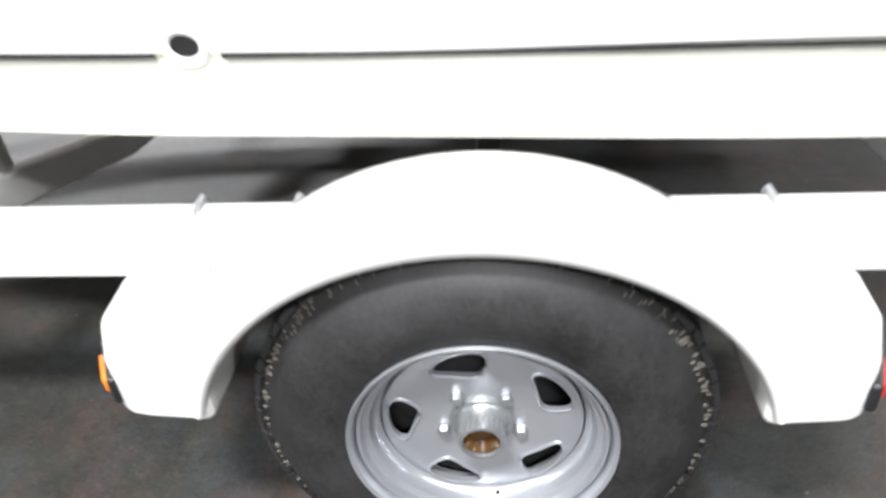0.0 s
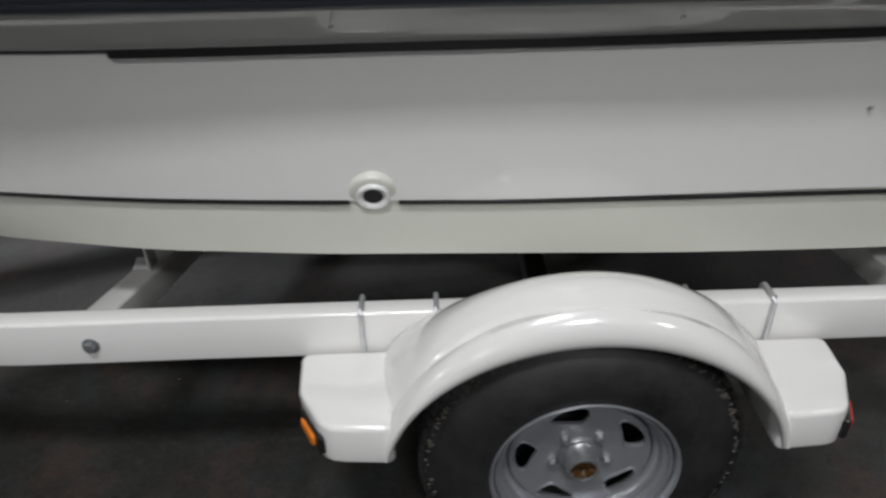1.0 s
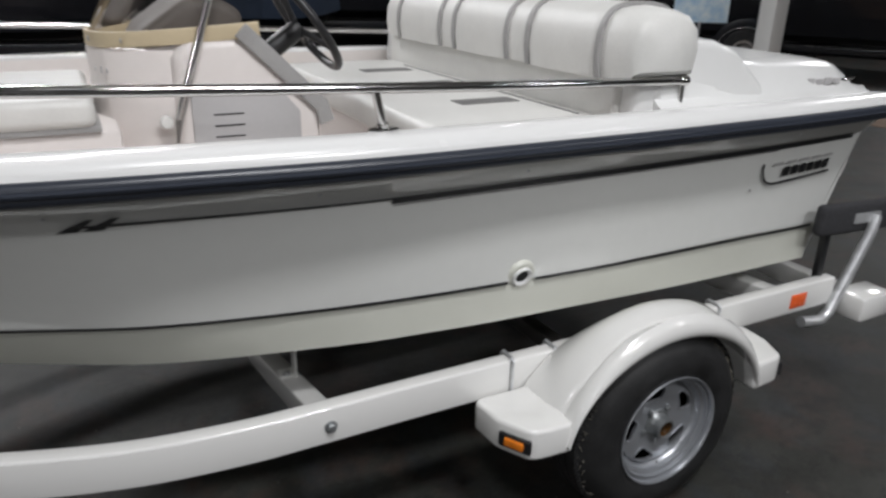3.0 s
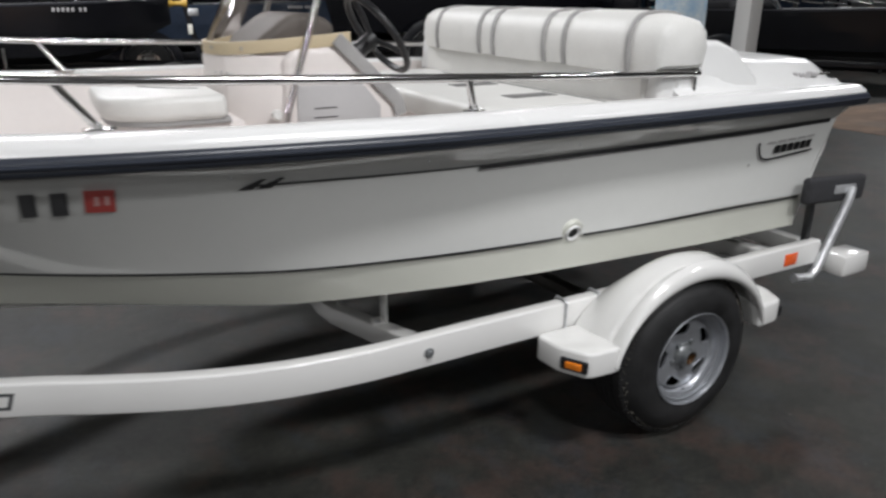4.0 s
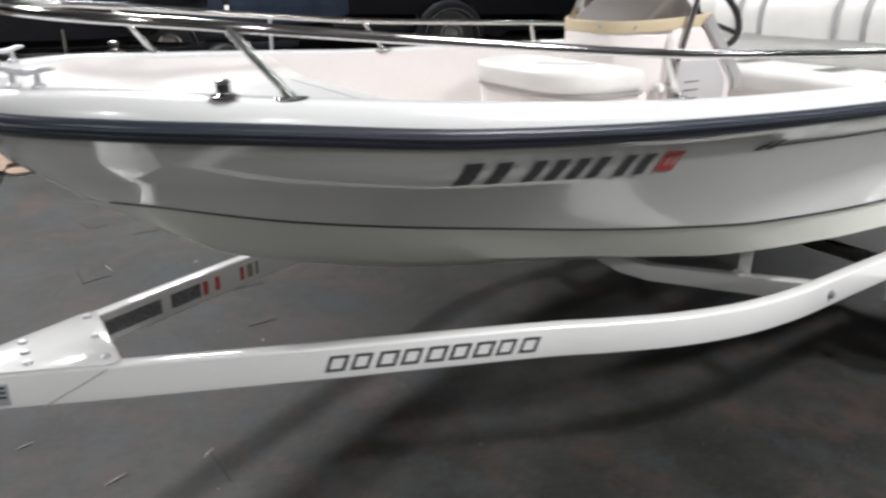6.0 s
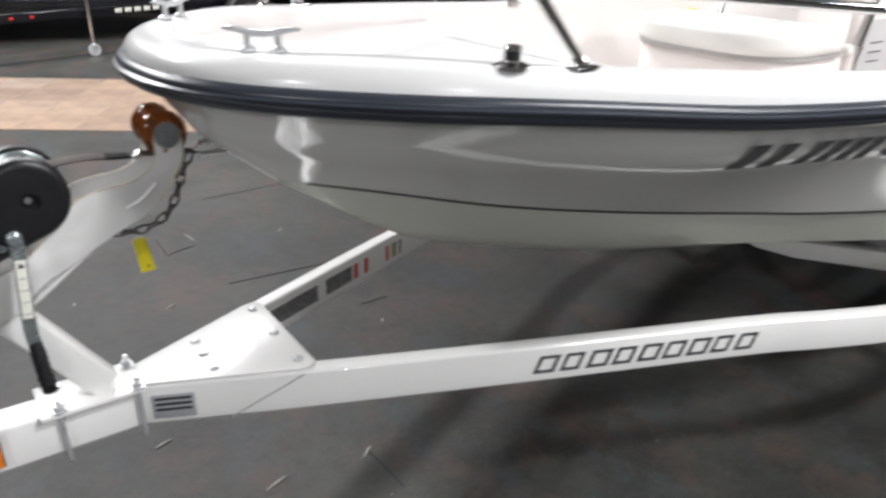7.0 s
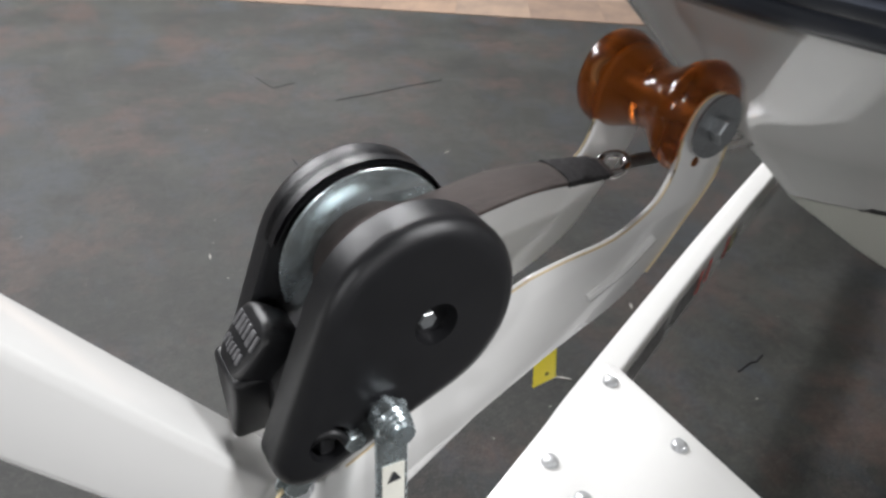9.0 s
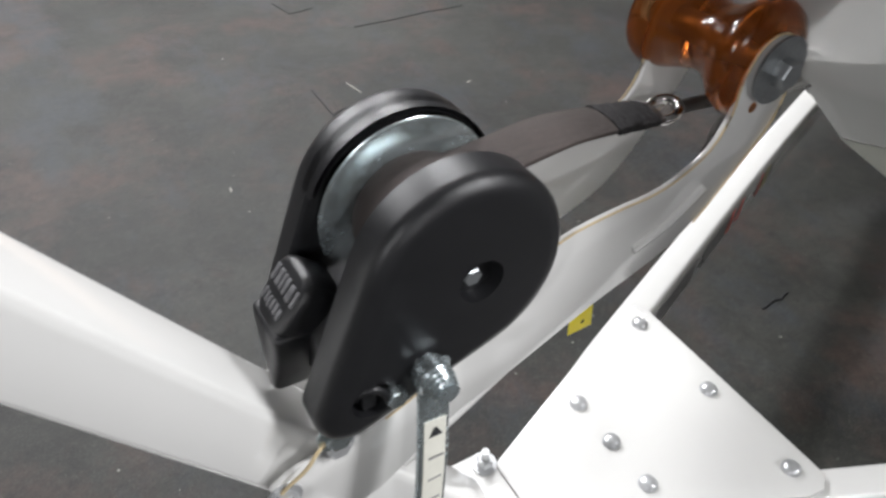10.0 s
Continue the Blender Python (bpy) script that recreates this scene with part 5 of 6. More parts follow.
part("drum_flange", lathe([(0.02, 0.019), (0.071, 0.019), (0.073, 0.0205), (0.071, 0.0225), (0.02, 0.0225)], cen, "y", 56), ZINC, drum, "blue zinc drum flange")
part("drum_flange", lathe([(0.02, -0.0405), (0.062, -0.0405), (0.064, -0.039), (0.062, -0.0375), (0.02, -0.0375)], cen, "y", 56), ZINC, drum)
core = [(-2.585, 0.955), (-2.55, 0.945), (-2.5, 0.99), (-2.52, 1.06), (-2.585, 1.0)]
part("frame", prism(core, -0.043, 0.04, "y", 0.004), BLACK_PLASTIC, winch)
# logo hump: a shield-shaped panel on the front with raised plain bars
shield = [(-0.026, 0.014), (-0.022, 0.023), (-0.012, 0.028), (0.012, 0.028), (0.022, 0.023), (0.026, 0.014), (0.025, -0.014), (0.016, -0.027), (-0.016, -0.027), (-0.025, -0.014)]
face_n = Vector((-0.79, 0, 0.6)).normalized()
up = Vector((0, 1, 0)).cross(face_n) * -1
if up.z < 0:
    up = -up
fc = Vector((-2.594, 0.004, 1.02))
m = Matrix((Vector((0, -1, 0)), up, face_n)).transposed().to_4x4()
m.translation = fc
bm = prism(shield, -0.03, 0.002, "z", 0.006, segs=3)
bmesh.ops.transform(bm, matrix=m, verts=bm.verts)
part("badge_stem", prism([(0.03, 1.004), (-0.022, 1.004), (-0.016, 0.972), (-0.002, 0.93), (0.01, 0.93), (0.024, 0.972)], -2.612, -2.572, "x", 0.006, segs=3), BLACK_PLASTIC, winch, "tapering black stem under the shield panel")
badge = part("badge_panel", bm, BLACK_PLASTIC, winch, "black raised shield panel", 40)
marks = random.Random(3)
for v, h, w in ((0.009, 0.013, 0.0058), (-0.009, 0.0085, 0.004)):
    u = -0.02 if v > 0 else -0.018
    while u < (0.0165 if v > 0 else 0.014):
        wide = w * marks.uniform(0.6, 1.15)
        bm = box((u + wide / 2, v + marks.uniform(-0.0006, 0.0006), 0.0025), (wide, h, 0.002), 0.0006)
        bmesh.ops.transform(bm, matrix=m, verts=bm.verts)
        part("raised_bar", bm, BLACK_RAISED, badge)
        u += wide + w * marks.uniform(0.3, 0.6)
part("axle_bolt", bolt((-2.4815, -0.0625, 1.0495), (0, -1, 0), 0.0075, 0.007), HUB_STEEL, winch, "zinc bolt in the recess")
part("pawl", join(tube(spline([(-2.574, -0.064, 0.968), (-2.570, -0.070, 0.979), (-2.562, -0.074, 0.984), (-2.554, -0.076, 0.979), (-2.550, -0.076, 0.970)], 4), 0.0035, 10), box((-2.562, -0.067, 0.966), (0.012, 0.008, 0.016), 0.003)), BLACK_PLASTIC, winch, "black ratchet pawl")
part("pawl_bolt", bolt((-2.544, -0.071, 0.969), (0, -1, 0), 0.0088, 0.009, 0.0), ZINC, winch)
part("foot_bolt", bolt((-2.585, -0.058, 0.93), (0, -1, 0), 0.011, 0.008, 0.016), ZINC, winch)
# crank: flat arm hanging down, with label and black grip
cb = Vector((-2.519, -0.084, 0.985))
arm = spline([cb + Vector((0, 0, 0.012)), cb + Vector((0, -0.003, -0.03)), cb + Vector((-0.006, -0.014, -0.1)), cb + Vector((-0.012, -0.02, -0.18)), cb + Vector((-0.01, -0.022, -0.22))], 6)
crank = part("crank_arm", sweep(arm, rect_section(0.006, 0.026, 0.002), up=(1, 0, 0)), ZINC, winch, "zinc-plated flat crank arm")
part("crank_sleeve", lathe([(0, -0.009), (0.013, -0.009), (0.0145, -0.006), (0.0145, 0.006), (0.012, 0.008), (0.012, 0.014), (0, 0.014)], cb, "y", 24), ZINC, crank)
part("crank_nut", lathe([(0.013, -0.008), (0.0115, -0.01), (0.0125, -0.012), (0.0105, -0.014), (0.0115, -0.016), (0.0095, -0.018), (0.0105, -0.02), (0.008, -0.022), (0.009, -0.024), (0, -0.025)], cb + Vector((-0.001, 0, 0.006)), "y", 24), ZINC, crank, "threaded zinc shaft end")
lab = part("warning_label", sweep([p + Vector((0, -0.0035, 0)) for p in arm[7:17]], rect_section(0.0012, 0.019, 0.0004), up=(1, 0, 0)), PAPER, crank, "white warning label")
tri = arm[8] + Vector((0, -0.0052, 0))
bm = bmesh.new()
bm.faces.new([bm.verts.new(tri + Vector(q)) for q in ((-0.006, 0, -0.004), (0.006, 0, -0.004), (0, 0.0004, 0.007))])
part("warning_triangle", bm, INK, lab)
for k in range(4):
    c = arm[10].lerp(arm[16], k / 3.4) + Vector((0.001, -0.0051, 0))
    part("print_bar", box(c, (0.012, 0.0008, 0.0022), 0), GREY_VINYL, lab)
g0, g1 = arm[-1], arm[-1] + Vector((0.002, -0.1, -0.045))
part("crank_grip", tube([g0 + (g1 - g0) * t for t in (0.0, 0.12, 0.25, 0.5, 0.8, 1.0)], 0.0135, 16), BLACK_PLASTIC, crank, "black ribbed crank grip")
for k in range(6):
    p = g0.lerp(g1, 0.15 + 0.14 * k)
    part("grip_rib", tube([p, p + (g1 - g0).normalized() * 0.004], 0.015, 16), BLACK_PLASTIC, crank)
# strap from the drum to the bow, stitched near its end
path = spline([cen + Vector((-0.02, -0.0155, 0.0415)), cen + Vector((0.0, -0.0155, 0.0482)), cen + Vector((0.03, -0.0145, 0.0458)), Vector((-2.37, -0.004, 1.098)), Vector((-2.3, -0.002, 1.091)), Vector((-2.27, -0.004, 1.089))], 8)


def webbing(pts, widths, thick, rough=0.0):
    """A flat strap of changing width, a little cupped along its length."""
    bm = bmesh.new()
    grid = []
    for p, w in zip(pts, widths):
        top = [p + Vector((0, w * (j / 8 - 0.5), thick / 2 + 0.0035 * (1 - 4 * (j / 8 - 0.5) ** 2))) for j in range(9)]
        low = [q - Vector((0, 0, thick)) for q in top[::-1]]
        loop = [q + Vector((0, rough * noise.noise(q * 160), rough * noise.noise(q * 420))) for q in top + low]
        grid.append([bm.verts.new(q) for q in loop])
    n = len(grid[0])
    for r, q in zip(grid, grid[1:]):
        for j in range(n):
            bm.faces.new((r[j], r[(j + 1) % n], q[(j + 1) % n], q[j]))
    bm.faces.new(grid[0][::-1])
    bm.faces.new(grid[-1])
    return bm


cut = [0.046 - 0.015 * max(0.0, (i / (len(path) - 1) - 0.55) / 0.45) for i in range(len(path))]
strap = part("strap", webbing(path, cut, 0.003), WEBBING, winch, "worn brown-black webbing strap", 60)
st = [path[29].lerp(path[38], k / 30) for k in range(31)]
part("stitched_end", webbing(st, [0.0425 - 0.006 * k / 30 for k in range(31)], 0.0048, 0.0014), FRAYED, strap, "frayed black stitching", 60)
ring = [Vector((-2.258, -0.004, 1.088)) + Vector((0.012 * math.cos(a), 0.013 * math.sin(a), 0.005 * math.cos(a))) for a in np.linspace(0, 2 * math.pi, 25)[:-1]]
part("strap_ring", tube(ring, 0.0042, 10, True), STAINLESS, winch, "steel strap hook ring")
part("hook", tube(spline([(-2.25, -0.012, 1.092), (-2.225, -0.008, 1.088), (-2.195, -0.004, 1.083), (-2.16, 0, 1.082), (-2.13, 0, 1.075)], 4), 0.006, 10), CHAIN, winch)

# Bow eye on the stem
part("bow_eye", tube([(-2.06, 0, 1.112), (-2.12, 0, 1.114), (-2.136, 0, 1.1), (-2.12, 0, 1.086), (-2.04, 0, 1.086)], 0.006, 10), STAINLESS, boat, "stainless bow eye")

# Safety chain, link by link
chain = thing("safety_chain", "dark steel chain slung from bow to winch stand", "chain", (-2.2, 0, 0.95))
run = spline([(-2.145, 0, 1.075), (-2.17, 0.0, 1.03), (-2.185, 0, 0.99), (-2.21, 0, 0.95), (-2.255, 0, 0.925), (-2.3, 0, 0.922), (-2.35, 0, 0.935), (-2.39, 0, 0.95)], 30)
dist, marks, last = 0.0, [run[0]], run[0]
for a, b in zip(run, run[1:]):
    dist += (b - a).length
    if dist >= 0.024:
        marks.append(b)
        dist = 0.0
for i, (a, b) in enumerate(zip(marks, marks[1:])):
    d = (b - a).normalized()
    w = Vector((0, 1, 0)) if i % 2 else d.cross(Vector((0, 1, 0)))
    mid = (a + b) / 2
    loop = [mid + d * 0.0155 * math.copysign(abs(math.cos(t)) ** 0.7, math.cos(t)) + w * 0.0085 * math.copysign(abs(math.sin(t)) ** 0.8, math.sin(t)) for t in np.linspace(0, 2 * math.pi, 17)[:-1]]
    part("link", tube(loop, 0.0031, 8, True), CHAIN, chain)
tag = thing("hang_tag", "bright yellow plastic tag hanging from the chain", "tag", (-2.29, 0, 0.9))
bm = prism([(-2.292, 0.89), (-2.287, 0.896), (-2.264, 0.895), (-2.252, 0.814), (-2.284, 0.812)], 0.0195, 0.0207, "y", 0.0004)
part("tag_sheet", bm, YELLOW, tag)
# Dark disc painted in for the shaded hole of the tag.
part("tag_hole", lathe([(0.0026, 0.0192), (0, 0.0192)], (-2.267, 0, 0.826), "y", 10), DARK, tag)
part("tag_tie", tube([(-2.278, 0.02, 0.89), (-2.285, 0.004, 0.924)], 0.0012, 6), PAPER, tag)
# loose cord by the stand
cord = spline([(-2.575, -0.055, 0.935), (-2.6, -0.062, 0.925), (-2.612, -0.06, 0.905), (-2.628, -0.055, 0.885), (-2.636, -0.05, 0.868)], 8)
cord_ob = solo("loose_cord", tube(cord, 0.0016, 6), WORN_EDGE, "thin pale cord hanging from the winch stand", "cord")

# The stand with all that it carries stretched a little to its true height over the tongue
RAISE = Matrix.Translation((0, 0, 0.571)) @ Matrix.Diagonal((1, 1, 1.037, 1)) @ Matrix.Translation((0, 0, -0.571))
for root in (stand, roller, winch, chain, tag, cord_ob):
    for ob in [root] + list(root.children_recursive):
        if ob.type == "MESH":
            ob.data.transform(RAISE)

# ---------------------------------------------------------------- boats and things behind


def dark_boat(x, y, yaw, hull_mat, band_mat, length=5.2, name_group="parked boats"):
    """A low dark bass boat on its trailer, built round the origin with its bow towards -x, then set down."""
    root = thing("bass_boat", "low glossy dark bass boat on a black trailer", "boat", (0, 0, 0), name_group)
    hw = smooth_table([(-length / 2, 0.05), (-length / 2 + 0.5, 0.5), (-length / 2 + 1.4, 0.92), (0.2, 1.1), (length / 2, 1.05)])
    top = smooth_table([(-length / 2, 1.3), (-length / 2 + 1.2, 1.24), (0, 1.2), (length / 2, 1.18)])
    xs = np.linspace(-length / 2, length / 2, 26)
    for nm, zs, mat in (("hull", (0.5, 0.62, 0.9), hull_mat), ("side_band", (0.9, 1.02, 1.12), band_mat), ("top_side", (1.12, 1.18, 1.2), hull_mat)):
        bm = bmesh.new()
        for side in (-1, 1):
            rows = []
            for k, z in enumerate(zs):
                row = []
                for xx in xs:
                    f = {0.5: 0.35, 0.62: 0.86, 0.9: 0.95, 1.02: 0.98, 1.12: 1.0, 1.18: 1.01, 1.2: 0.97}[z]
                    rise = max(0, (-xx - length / 2 + 1.4) / 1.4)
                    zz = z + rise ** 2 * (0.55 if z < 0.6 else 0.35 if z < 0.7 else 0.12) if z < 1.0 else z + (top(xx) - 1.2)
                    row.append(Vector((xx, side * hw(xx) * f, zz)))
                rows.append(row)
            strip(bm, rows)
        if nm == "hull":
            bm.faces.new([bm.verts.new(p) for p in ((length / 2, -1.0, 0.9), (length / 2, -0.9, 0.62), (length / 2, -0.37, 0.5), (length / 2, 0.37, 0.5), (length / 2, 0.9, 0.62), (length / 2, 1.0, 0.9))])
        part(nm, bm, mat, root, angle=30)
    bm = bmesh.new()
    strip(bm, [[Vector((xx, k * hw(xx) * 0.97, top(xx) - 0.002 + 0.012 * (1 - k * k))) for xx in xs] for k in (-1, -0.5, 0, 0.5, 1)])
    part("deck", bm, BLACK_CARPET, root, "black carpeted deck")
    part("rub_strip", sweep([(xx, -hw(xx) * 1.015, top(xx) - 0.01) for xx in xs], rect_section(0.02, 0.035, 0.005)), DULL_STEEL, root, "bright rub strip")
    part("console", prism([(0.2, 1.2), (0.75, 1.2), (0.7, 1.42), (0.45, 1.46), (0.3, 1.36)], 0.2, 0.75, "y", 0.03), BLACK_HULL, root, "low black console")
    for sy in (-0.42, 0.42):
        part("seat", box((1.15, sy, 1.26), (0.46, 0.5, 0.14), 0.04, segs=3), BLACK_CARPET, root, "dark low seat")
    mo = part("outboard", box((length / 2 + 0.28, 0, 1.28), (0.5, 0.34, 0.45), 0.08, segs=4), BLACK_HULL, root, "black outboard motor")
    part("motor_leg", box((length / 2 + 0.26, 0, 0.78), (0.22, 0.12, 0.7), 0.03), BLACK_HULL, mo)
    tm = part("bow_motor", tube([(-length / 2 + 0.1, -0.12, 1.34), (-length / 2 + 1.3, -0.2, 1.36)], 0.022, 10), DULL_STEEL, root, "bow trolling motor")
    part("motor_head", lathe([(0, -0.16), (0.04, -0.155), (0.075, -0.11), (0.085, -0.04), (0.085, 0.05), (0.06, 0.1), (0, 0.11)], (-length / 2 + 0.62, 0.3, 1.29), "x", 24), DECK_WHITE, tm, "white motor head with a red flash")
    part("red_flash", box((-length / 2 + 0.62, 0.382, 1.305), (0.11, 0.012, 0.05), 0.005), RED_STICKER, tm)
    for k in range(6):
        part("deck_fitting", tube([(-length / 2 + 0.9 + 0.33 * k, 0.25 + 0.1 * (k % 2), 1.29), (-length / 2 + 1.2 + 0.33 * k, 0.3, 1.31 + 0.02 * (k % 3))], 0.014 + 0.004 * (k % 2), 10), STAINLESS, root)
    for side in (-1, 1):
        part("trailer_rail", sweep([(length / 2, side * 0.75, 0.42), (-length / 2 + 1.2, side * 0.75, 0.42), (-length / 2 - 0.3, side * 0.06, 0.42)], rect_section(0.05, 0.1, 0.008)), BLACK_HULL, root, "black trailer rail")
        fe = part("trailer_fender", sweep([(0.9 + 0.4 * math.cos(a), side * 1.05, 0.3 + 0.4 * math.sin(a)) for a in np.linspace(0, math.pi, 18)], rect_section(0.26, 0.012, 0.004), up=(0, 1, 0)), BLACK_HULL, root, "black fender with a bright edge")
        part("fender_edge", sweep([(0.9 + 0.408 * math.cos(a), side * 1.18, 0.3 + 0.408 * math.sin(a)) for a in np.linspace(0, math.pi, 18)], rect_section(0.012, 0.02, 0.003), up=(0, 1, 0)), STAINLESS, fe)
        w = part("trailer_wheel", lathe([(0.18, 0.11), (0.31, 0.11), (0.335, 0.07), (0.335, -0.07), (0.31, -0.11), (0.18, -0.11)], (0.9, side * 1.02, 0.336), "y", 36), TYRE, root)
        part("rim", lathe([(0.0, 0.05 * side), (0.1, 0.06 * side), (0.14, 0.1 * side), (0.185, 0.1 * side)], (0.9, side * 1.02, 0.336), "y", 30), STAINLESS, w, "bright alloy rim")
        for k in range(7):
            bx = -length / 2 + 0.95 + 0.05 * k + (0.03 if k > 1 else 0)
            slope = math.atan2(hw(bx + 0.1) - hw(bx - 0.1), 0.2)
            part("registration_bar", box((bx, side * (hw(bx) * 1.01 + 0.006), 1.165), (0.032, 0.006, 0.045), 0.001, Matrix.Rotation(side * slope, 3, "Z")), GREY_PANEL, root)
    part("tongue", sweep([(-length / 2 - 0.2, 0, 0.42), (-length / 2 - 1.2, 0, 0.45)], rect_section(0.08, 0.09, 0.008)), BLACK_HULL, root)
    ws = part("winch_post", sweep([(-length / 2 - 0.35, 0, 0.46), (-length / 2 - 0.2, 0, 1.2)], rect_section(0.07, 0.07, 0.008), up=(0, 1, 0)), BLACK_HULL, root)
    part("roller", lathe([(0, -0.13), (0.055, -0.13), (0.055, -0.1), (0.03, -0.04), (0.03, 0.04), (0.055, 0.1), (0.055, 0.13), (0, 0.13)], (-length / 2 - 0.1, 0, 1.23), "x", 20), OCHRE, ws, "yellow bow roller")
    part("winch_body", box((-length / 2 - 0.3, 0, 1.12), (0.14, 0.16, 0.1), 0.02), DULL_STEEL, ws)
    part("white_tag", box((-length / 2 - 0.24, 0.075, 0.9), (0.06, 0.006, 0.13), 0.001), PAPER, ws)
    part("jack", tube([(-length / 2 - 0.8, 0.1, 0.03), (-length / 2 - 0.8, 0.1, 0.8)], 0.03, 12), DULL_STEEL, root)
    root.matrix_basis = pose(x, y, 0, 0, 0, yaw) @ Matrix.Scale(1.2, 4)
    return root


first = dark_boat(-1.6, 10.5, 170, BLACK_HULL, BLACK_HULL)
second = dark_boat(2.7, 12.9, 165, BLUE_HULL, BLUE_HULL)
for bx, by, yaw, src, size in ((12.4, 6.4, 118, first, 0.98), (8.6, 11.8, 160, first, 1.2), (13.0, 15.6, 155, second, 1.2), (-8.2, 12.4, 172, second, 1.2), (-4.0, 15.4, 168, first, 1.2), (18.5, 13.5, 150, second, 1.2), (4.6, 17.4, 165, first, 1.2)):
    copy_thing(src, pose(bx, by, 0, 0, 0, yaw) @ Matrix.Scale(size, 4))

# Bare front end of a neighbouring trailer
tow = thing("parked_trailer", "black trailer tongue with a chrome jack and a red coupler latch", "trailer", (-0.8, 8.35, 0))
ta, tb2 = Vector((-3.4, 7.55, 0.5)), Vector((1.0, 8.9, 0.5))
td = (tb2 - ta).normalized()
part("tongue", sweep([ta, tb2], rect_section(0.08, 0.1, 0.008)), BLACK_HULL, tow, "black box-section tongue")
part("coupler", sweep([ta - td * 0.25, ta + td * 0.05], rect_section(0.1, 0.08, 0.02)), DULL_STEEL, tow)
part("latch", box(ta + td * 1.35 + Vector((0, 0, 0.09)), (0.12, 0.1, 0.08), 0.01), RED_LENS, tow, "red coupler latch")
jp = ta + td * 2.55 + Vector((0.05, -0.13, 0))
tj = part("jack", tube([Vector((jp.x, jp.y, 0.14)), Vector((jp.x, jp.y, 0.95))], 0.028, 14), STAINLESS, tow, "chrome trailer jack")
part("caster", lathe([(0, -0.025), (0.07, -0.025), (0.075, 0), (0.07, 0.025), (0, 0.025)], (jp.x, jp.y, 0.076), "y", 24), DULL_STEEL, tj)
part("caster_fork", box((jp.x, jp.y, 0.13), (0.05, 0.075, 0.05), 0.006), DULL_STEEL, tj)
for k in range(6):
    part("lettering_bar", box(ta + td * (3.0 + 0.13 * k) + Vector((td.y, -td.x, 0)) * 0.042, (0.09, 0.004, 0.05), 0.001, Matrix.Rotation(math.atan2(td.y, td.x), 3, "Z")), PAPER, tow)
for k in (0.72, 0.95):
    part("small_reflector", box(ta + td * (k + 1.0) + Vector((td.y, -td.x, 0)) * 0.043, (0.05, 0.006, 0.03), 0.002, Matrix.Rotation(math.atan2(td.y, td.x), 3, "Z")), RED_LENS, tow)
tw = part("wheel", lathe([(0.18, 0.1), (0.3, 0.1), (0.33, 0.07), (0.33, -0.07), (0.3, -0.1), (0.18, -0.1)], (1.25, 8.62, 0.332), "y", 40), TYRE, tow)
part("rim", lathe([(0.0, -0.05), (0.1, -0.06), (0.14, -0.09), (0.185, -0.09)], (1.25, 8.62, 0.332), "y", 30), STAINLESS, tw)

# Square white columns
for cx, cy in ((8.5, 4.42), (-8.0, 16.0)):
    col = thing("column", "square white painted hall column", "column", (cx, cy, 0), kind="structure")
    part("shaft", box((cx, cy, 3), (0.26, 0.26, 6), 0.02), TRAILER_WHITE, col)
    part("base", box((cx, cy, 0.06), (0.36, 0.36, 0.12), 0.02), TRAILER_WHITE, col)
turn = Matrix.Rotation(radians(-35), 3, "Z")
banner = thing("banner_stand", "pale blue and white printed banner on a stand", "banner", (8.5, 5.7, 0))
part("sheet", box((8.5, 5.7, 1.75), (0.8, 0.03, 1.5), 0.005, turn), PALE_BLUE, banner)
part("foot", box((8.5, 5.7, 0.022), (0.8, 0.35, 0.04), 0.01, turn), DULL_STEEL, banner)
part("pole", tube([(8.5, 5.7, 0.02), (8.5, 5.7, 1.02)], 0.02, 8), DULL_STEEL, banner)

# Far display shelves with bright small goods
shelf = thing("display_shelf", "tall open display shelf crowded with bright small goods", "shelf", (15.4, 8.6, 0))
along = Vector((0.5, -0.87, 0)).normalized()
back = Vector((along.y, -along.x, 0)) * -1
sturn = Matrix.Rotation(math.atan2(along.y, along.x), 3, "Z")
sc = Vector((15.4, 8.6, 0))
for k in (-4, -2, 0, 2, 4):
    part("upright", box(sc + along * k + Vector((0, 0, 1.6)), (0.06, 0.5, 3.2), 0.006, sturn), DARK, shelf)
stock = random.Random(9)
goods = [bmesh.new() for _ in range(4)]
for level in (0.5, 1.1, 1.7, 2.1, 2.5, 2.9):
    part("board", box(sc + Vector((0, 0, level)), (8.0, 0.5, 0.04), 0.006, sturn), DARK, shelf)
    u = -3.9
    while u < 3.85:
        w, h = stock.uniform(0.06, 0.22), stock.uniform(0.1, 0.32)
        box(sc + along * (u + w / 2) + Vector((0, 0, level + 0.02 + h / 2)), (w, stock.uniform(0.15, 0.4), h), 0.0, sturn @ Matrix.Rotation(stock.uniform(-0.3, 0.3), 3, "Z"), bm=goods[stock.choice((0, 0, 1, 2, 3))])
        u += w + stock.uniform(0.01, 0.12)
for g, (nm, col) in zip(goods, (("white_goods", (0.78, 0.8, 0.8)), ("cyan_goods", (0.25, 0.62, 0.72)), ("dark_goods", (0.04, 0.05, 0.07)), ("tan_goods", (0.5, 0.36, 0.26)))):
    tagged(part("goods", g, surface(nm, col, 0.35, vary=0.25, scale=4), shelf, "mixed small packaged goods"), kind="stuff")

# Aisle of orange-brown carpet squares across the floor
aisle = tagged(new("aisle_carpet"), "orange-brown carpet squares laid as an aisle over the floor", "carpet", kind="structure")
a0 = Vector((-2.2, 4.95, 0))
da = Vector((1.55, -1.03, 0)).normalized()
db = Vector((-da.y, da.x, 0))
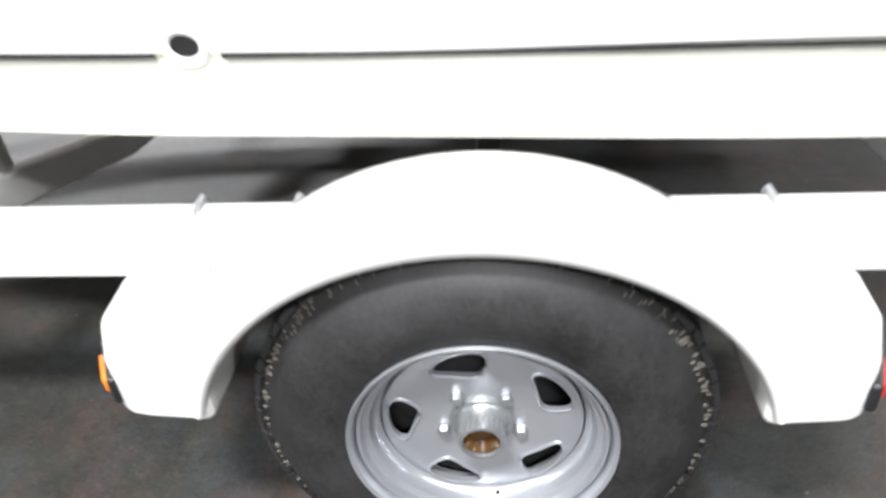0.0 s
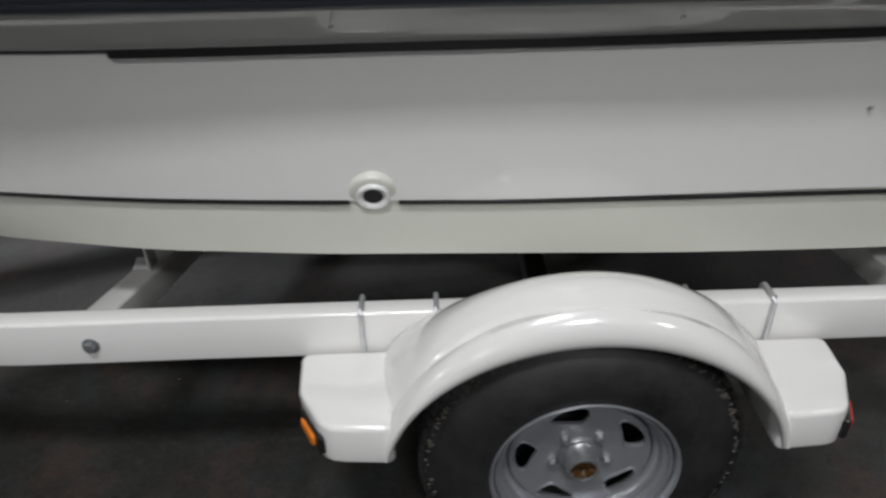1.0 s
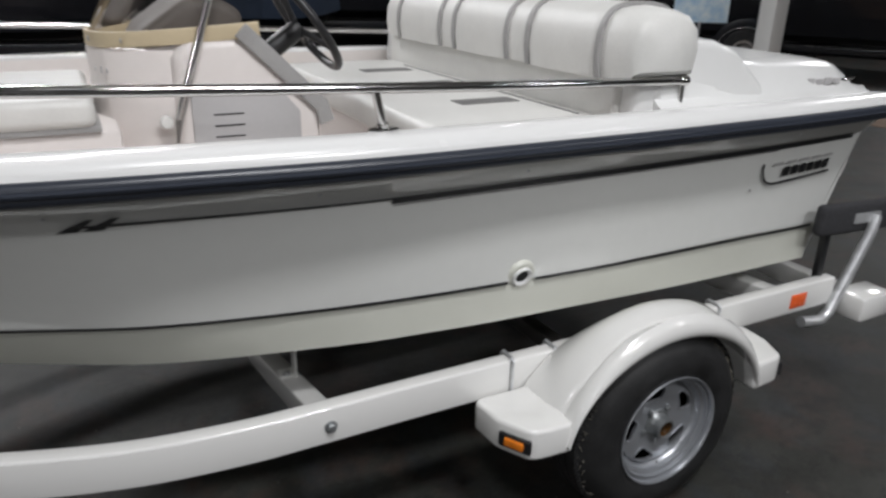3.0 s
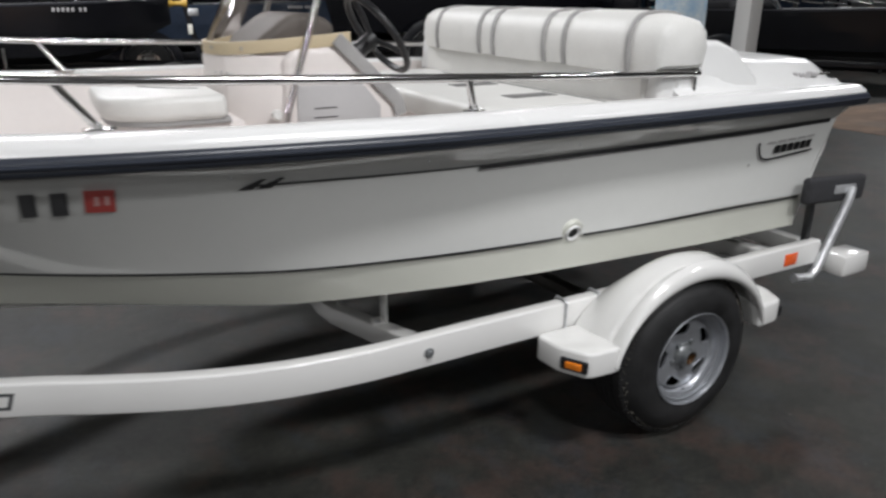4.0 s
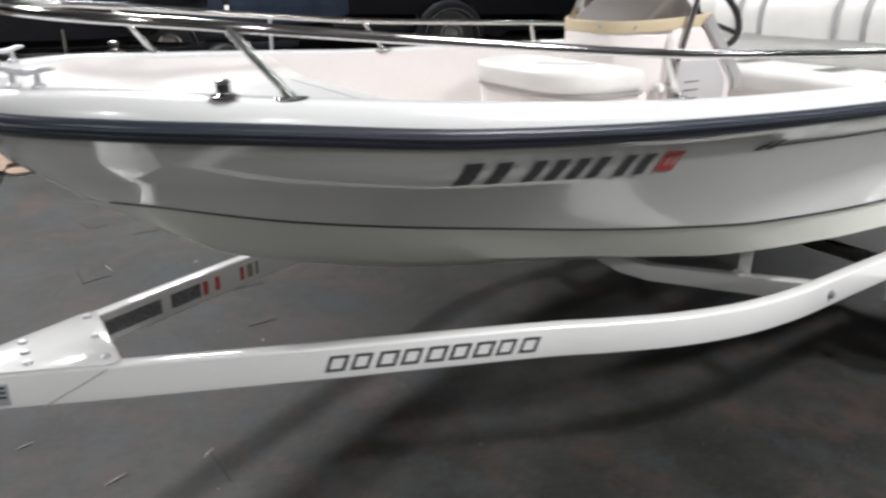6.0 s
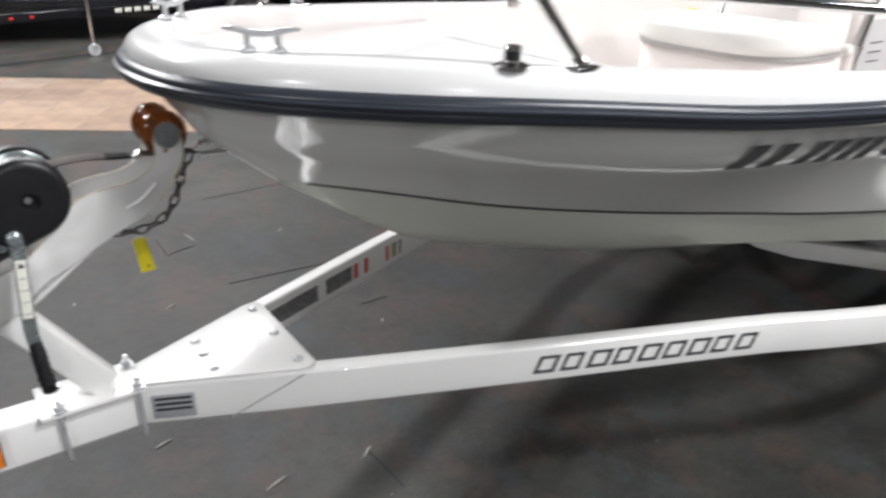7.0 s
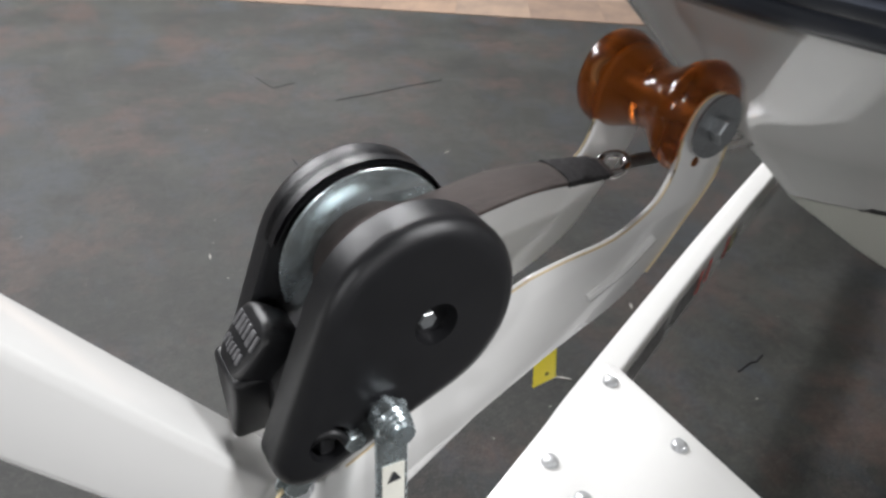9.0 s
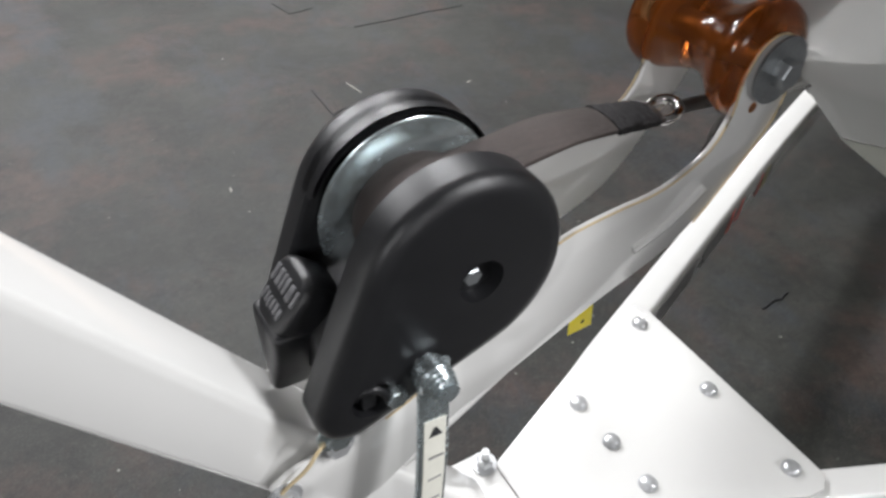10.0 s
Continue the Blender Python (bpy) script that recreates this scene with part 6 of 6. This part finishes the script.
me = bpy.data.meshes.new("carpet_tile")
tb = box((0, 0, 0.003), (0.4995, 0.4995, 0.006), 0.0006, segs=1)
finish(tb)
tb.to_mesh(me)
tb.free()
me.materials.append(CARPET)
yaw = math.atan2(da.y, da.x)
for i in range(-12, 8):
    for j in range(4):
        c = a0 + da * (0.5 * i + 0.25) + db * (0.5 * j + 0.25)
        ob = new("carpet_tile", me)
        ob.parent = aisle
        ob.matrix_basis = Matrix.Translation(c) @ Matrix.Rotation(yaw, 4, "Z")
for i in range(6):
    for j in range(7):
        ob = new("carpet_tile", me)
        ob.parent = aisle
        ob.matrix_basis = Matrix.Translation((8.7 + 0.5 * i, 0.6 + 0.5 * j, 0))

# Seams, scraps and grit on the floor near the trailer
scrap = random.Random(4)
for (xa, ya), (xb, yb) in (((-1.66, 1.433), (-0.978, 1.371)), ((-1.807, 2.12), (-1.81, 1.9)), ((-1.81, 1.9), (-1.66, 1.95)), ((-1.157, 0.38), (-1.038, 0.392)), ((-1.23, 0.919), (-1.097, 0.916)), 
                               ((-1.69, 0.06), (-1.68, -0.154)), ((-1.4, 2.6), (-0.8, 2.62)), ((-1.65, 3.03), (-1.62, 2.87)), ((-1.62, 2.87), (-1.5, 2.89))):
    pts = [Vector((xa + (xb - xa) * t, ya + (yb - ya) * t + scrap.uniform(-0.006, 0.006), 0.0015)) for t in np.linspace(0, 1, 7)]
    solo("floor_seam", sweep(pts, [(0.004, 0), (0.002, 0.0022), (-0.002, 0.0022), (-0.004, 0)]), DARK, "lifted dark seam in the floor covering", "seam", "floor seams", "structure")
for xx, yy, ang, ln in ((-1.65, 2.06, 100, 0.11), (-2.0, 0.07, 20, 0.08), (-1.70, 0.04, 40, 0.06), (-2.233, 0.443, 15, 0.06), (-1.226, 0.744, 60, 0.03), (-1.95, 1.35, 30, 0.05), (-1.2, 1.9, 15, 0.03), (-2.3, 1.6, 80, 0.03), (-1.0, -0.75, 10, 0.04), (-1.62, 0.6, 140, 0.05)):
    d = Vector((math.cos(radians(ang)), math.sin(radians(ang)), 0))
    p = Vector((xx, yy, 0.003))
    bm = sweep([p - d * ln / 2, p + Vector((0, 0, 0.002)), p + d * ln / 2], [(0.004, -0.0025), (0.003, 0.001), (-0.003, 0.001), (-0.004, -0.0025)], taper=[0.3, 1, 0.4])
    solo("paper_scrap", bm, SCRAP, "small pale scrap lying on the floor", "scrap", "floor scraps")
bm = bmesh.new()
for _ in range(260):
    c = Vector((scrap.uniform(-4, 3), scrap.uniform(-2.2, 4), 0.001))
    r = scrap.uniform(0.0015, 0.004)
    vs = [bm.verts.new(c + Vector((r * math.cos(a + scrap.random()), r * math.sin(a), scrap.uniform(0, 0.002)))) for a in (0, 1.6, 3.1, 4.7)]
    bm.faces.new(vs)
solo("floor_grit", bm, SCRAP, "pale specks of grit scattered on the floor", "grit", kind="stuff")
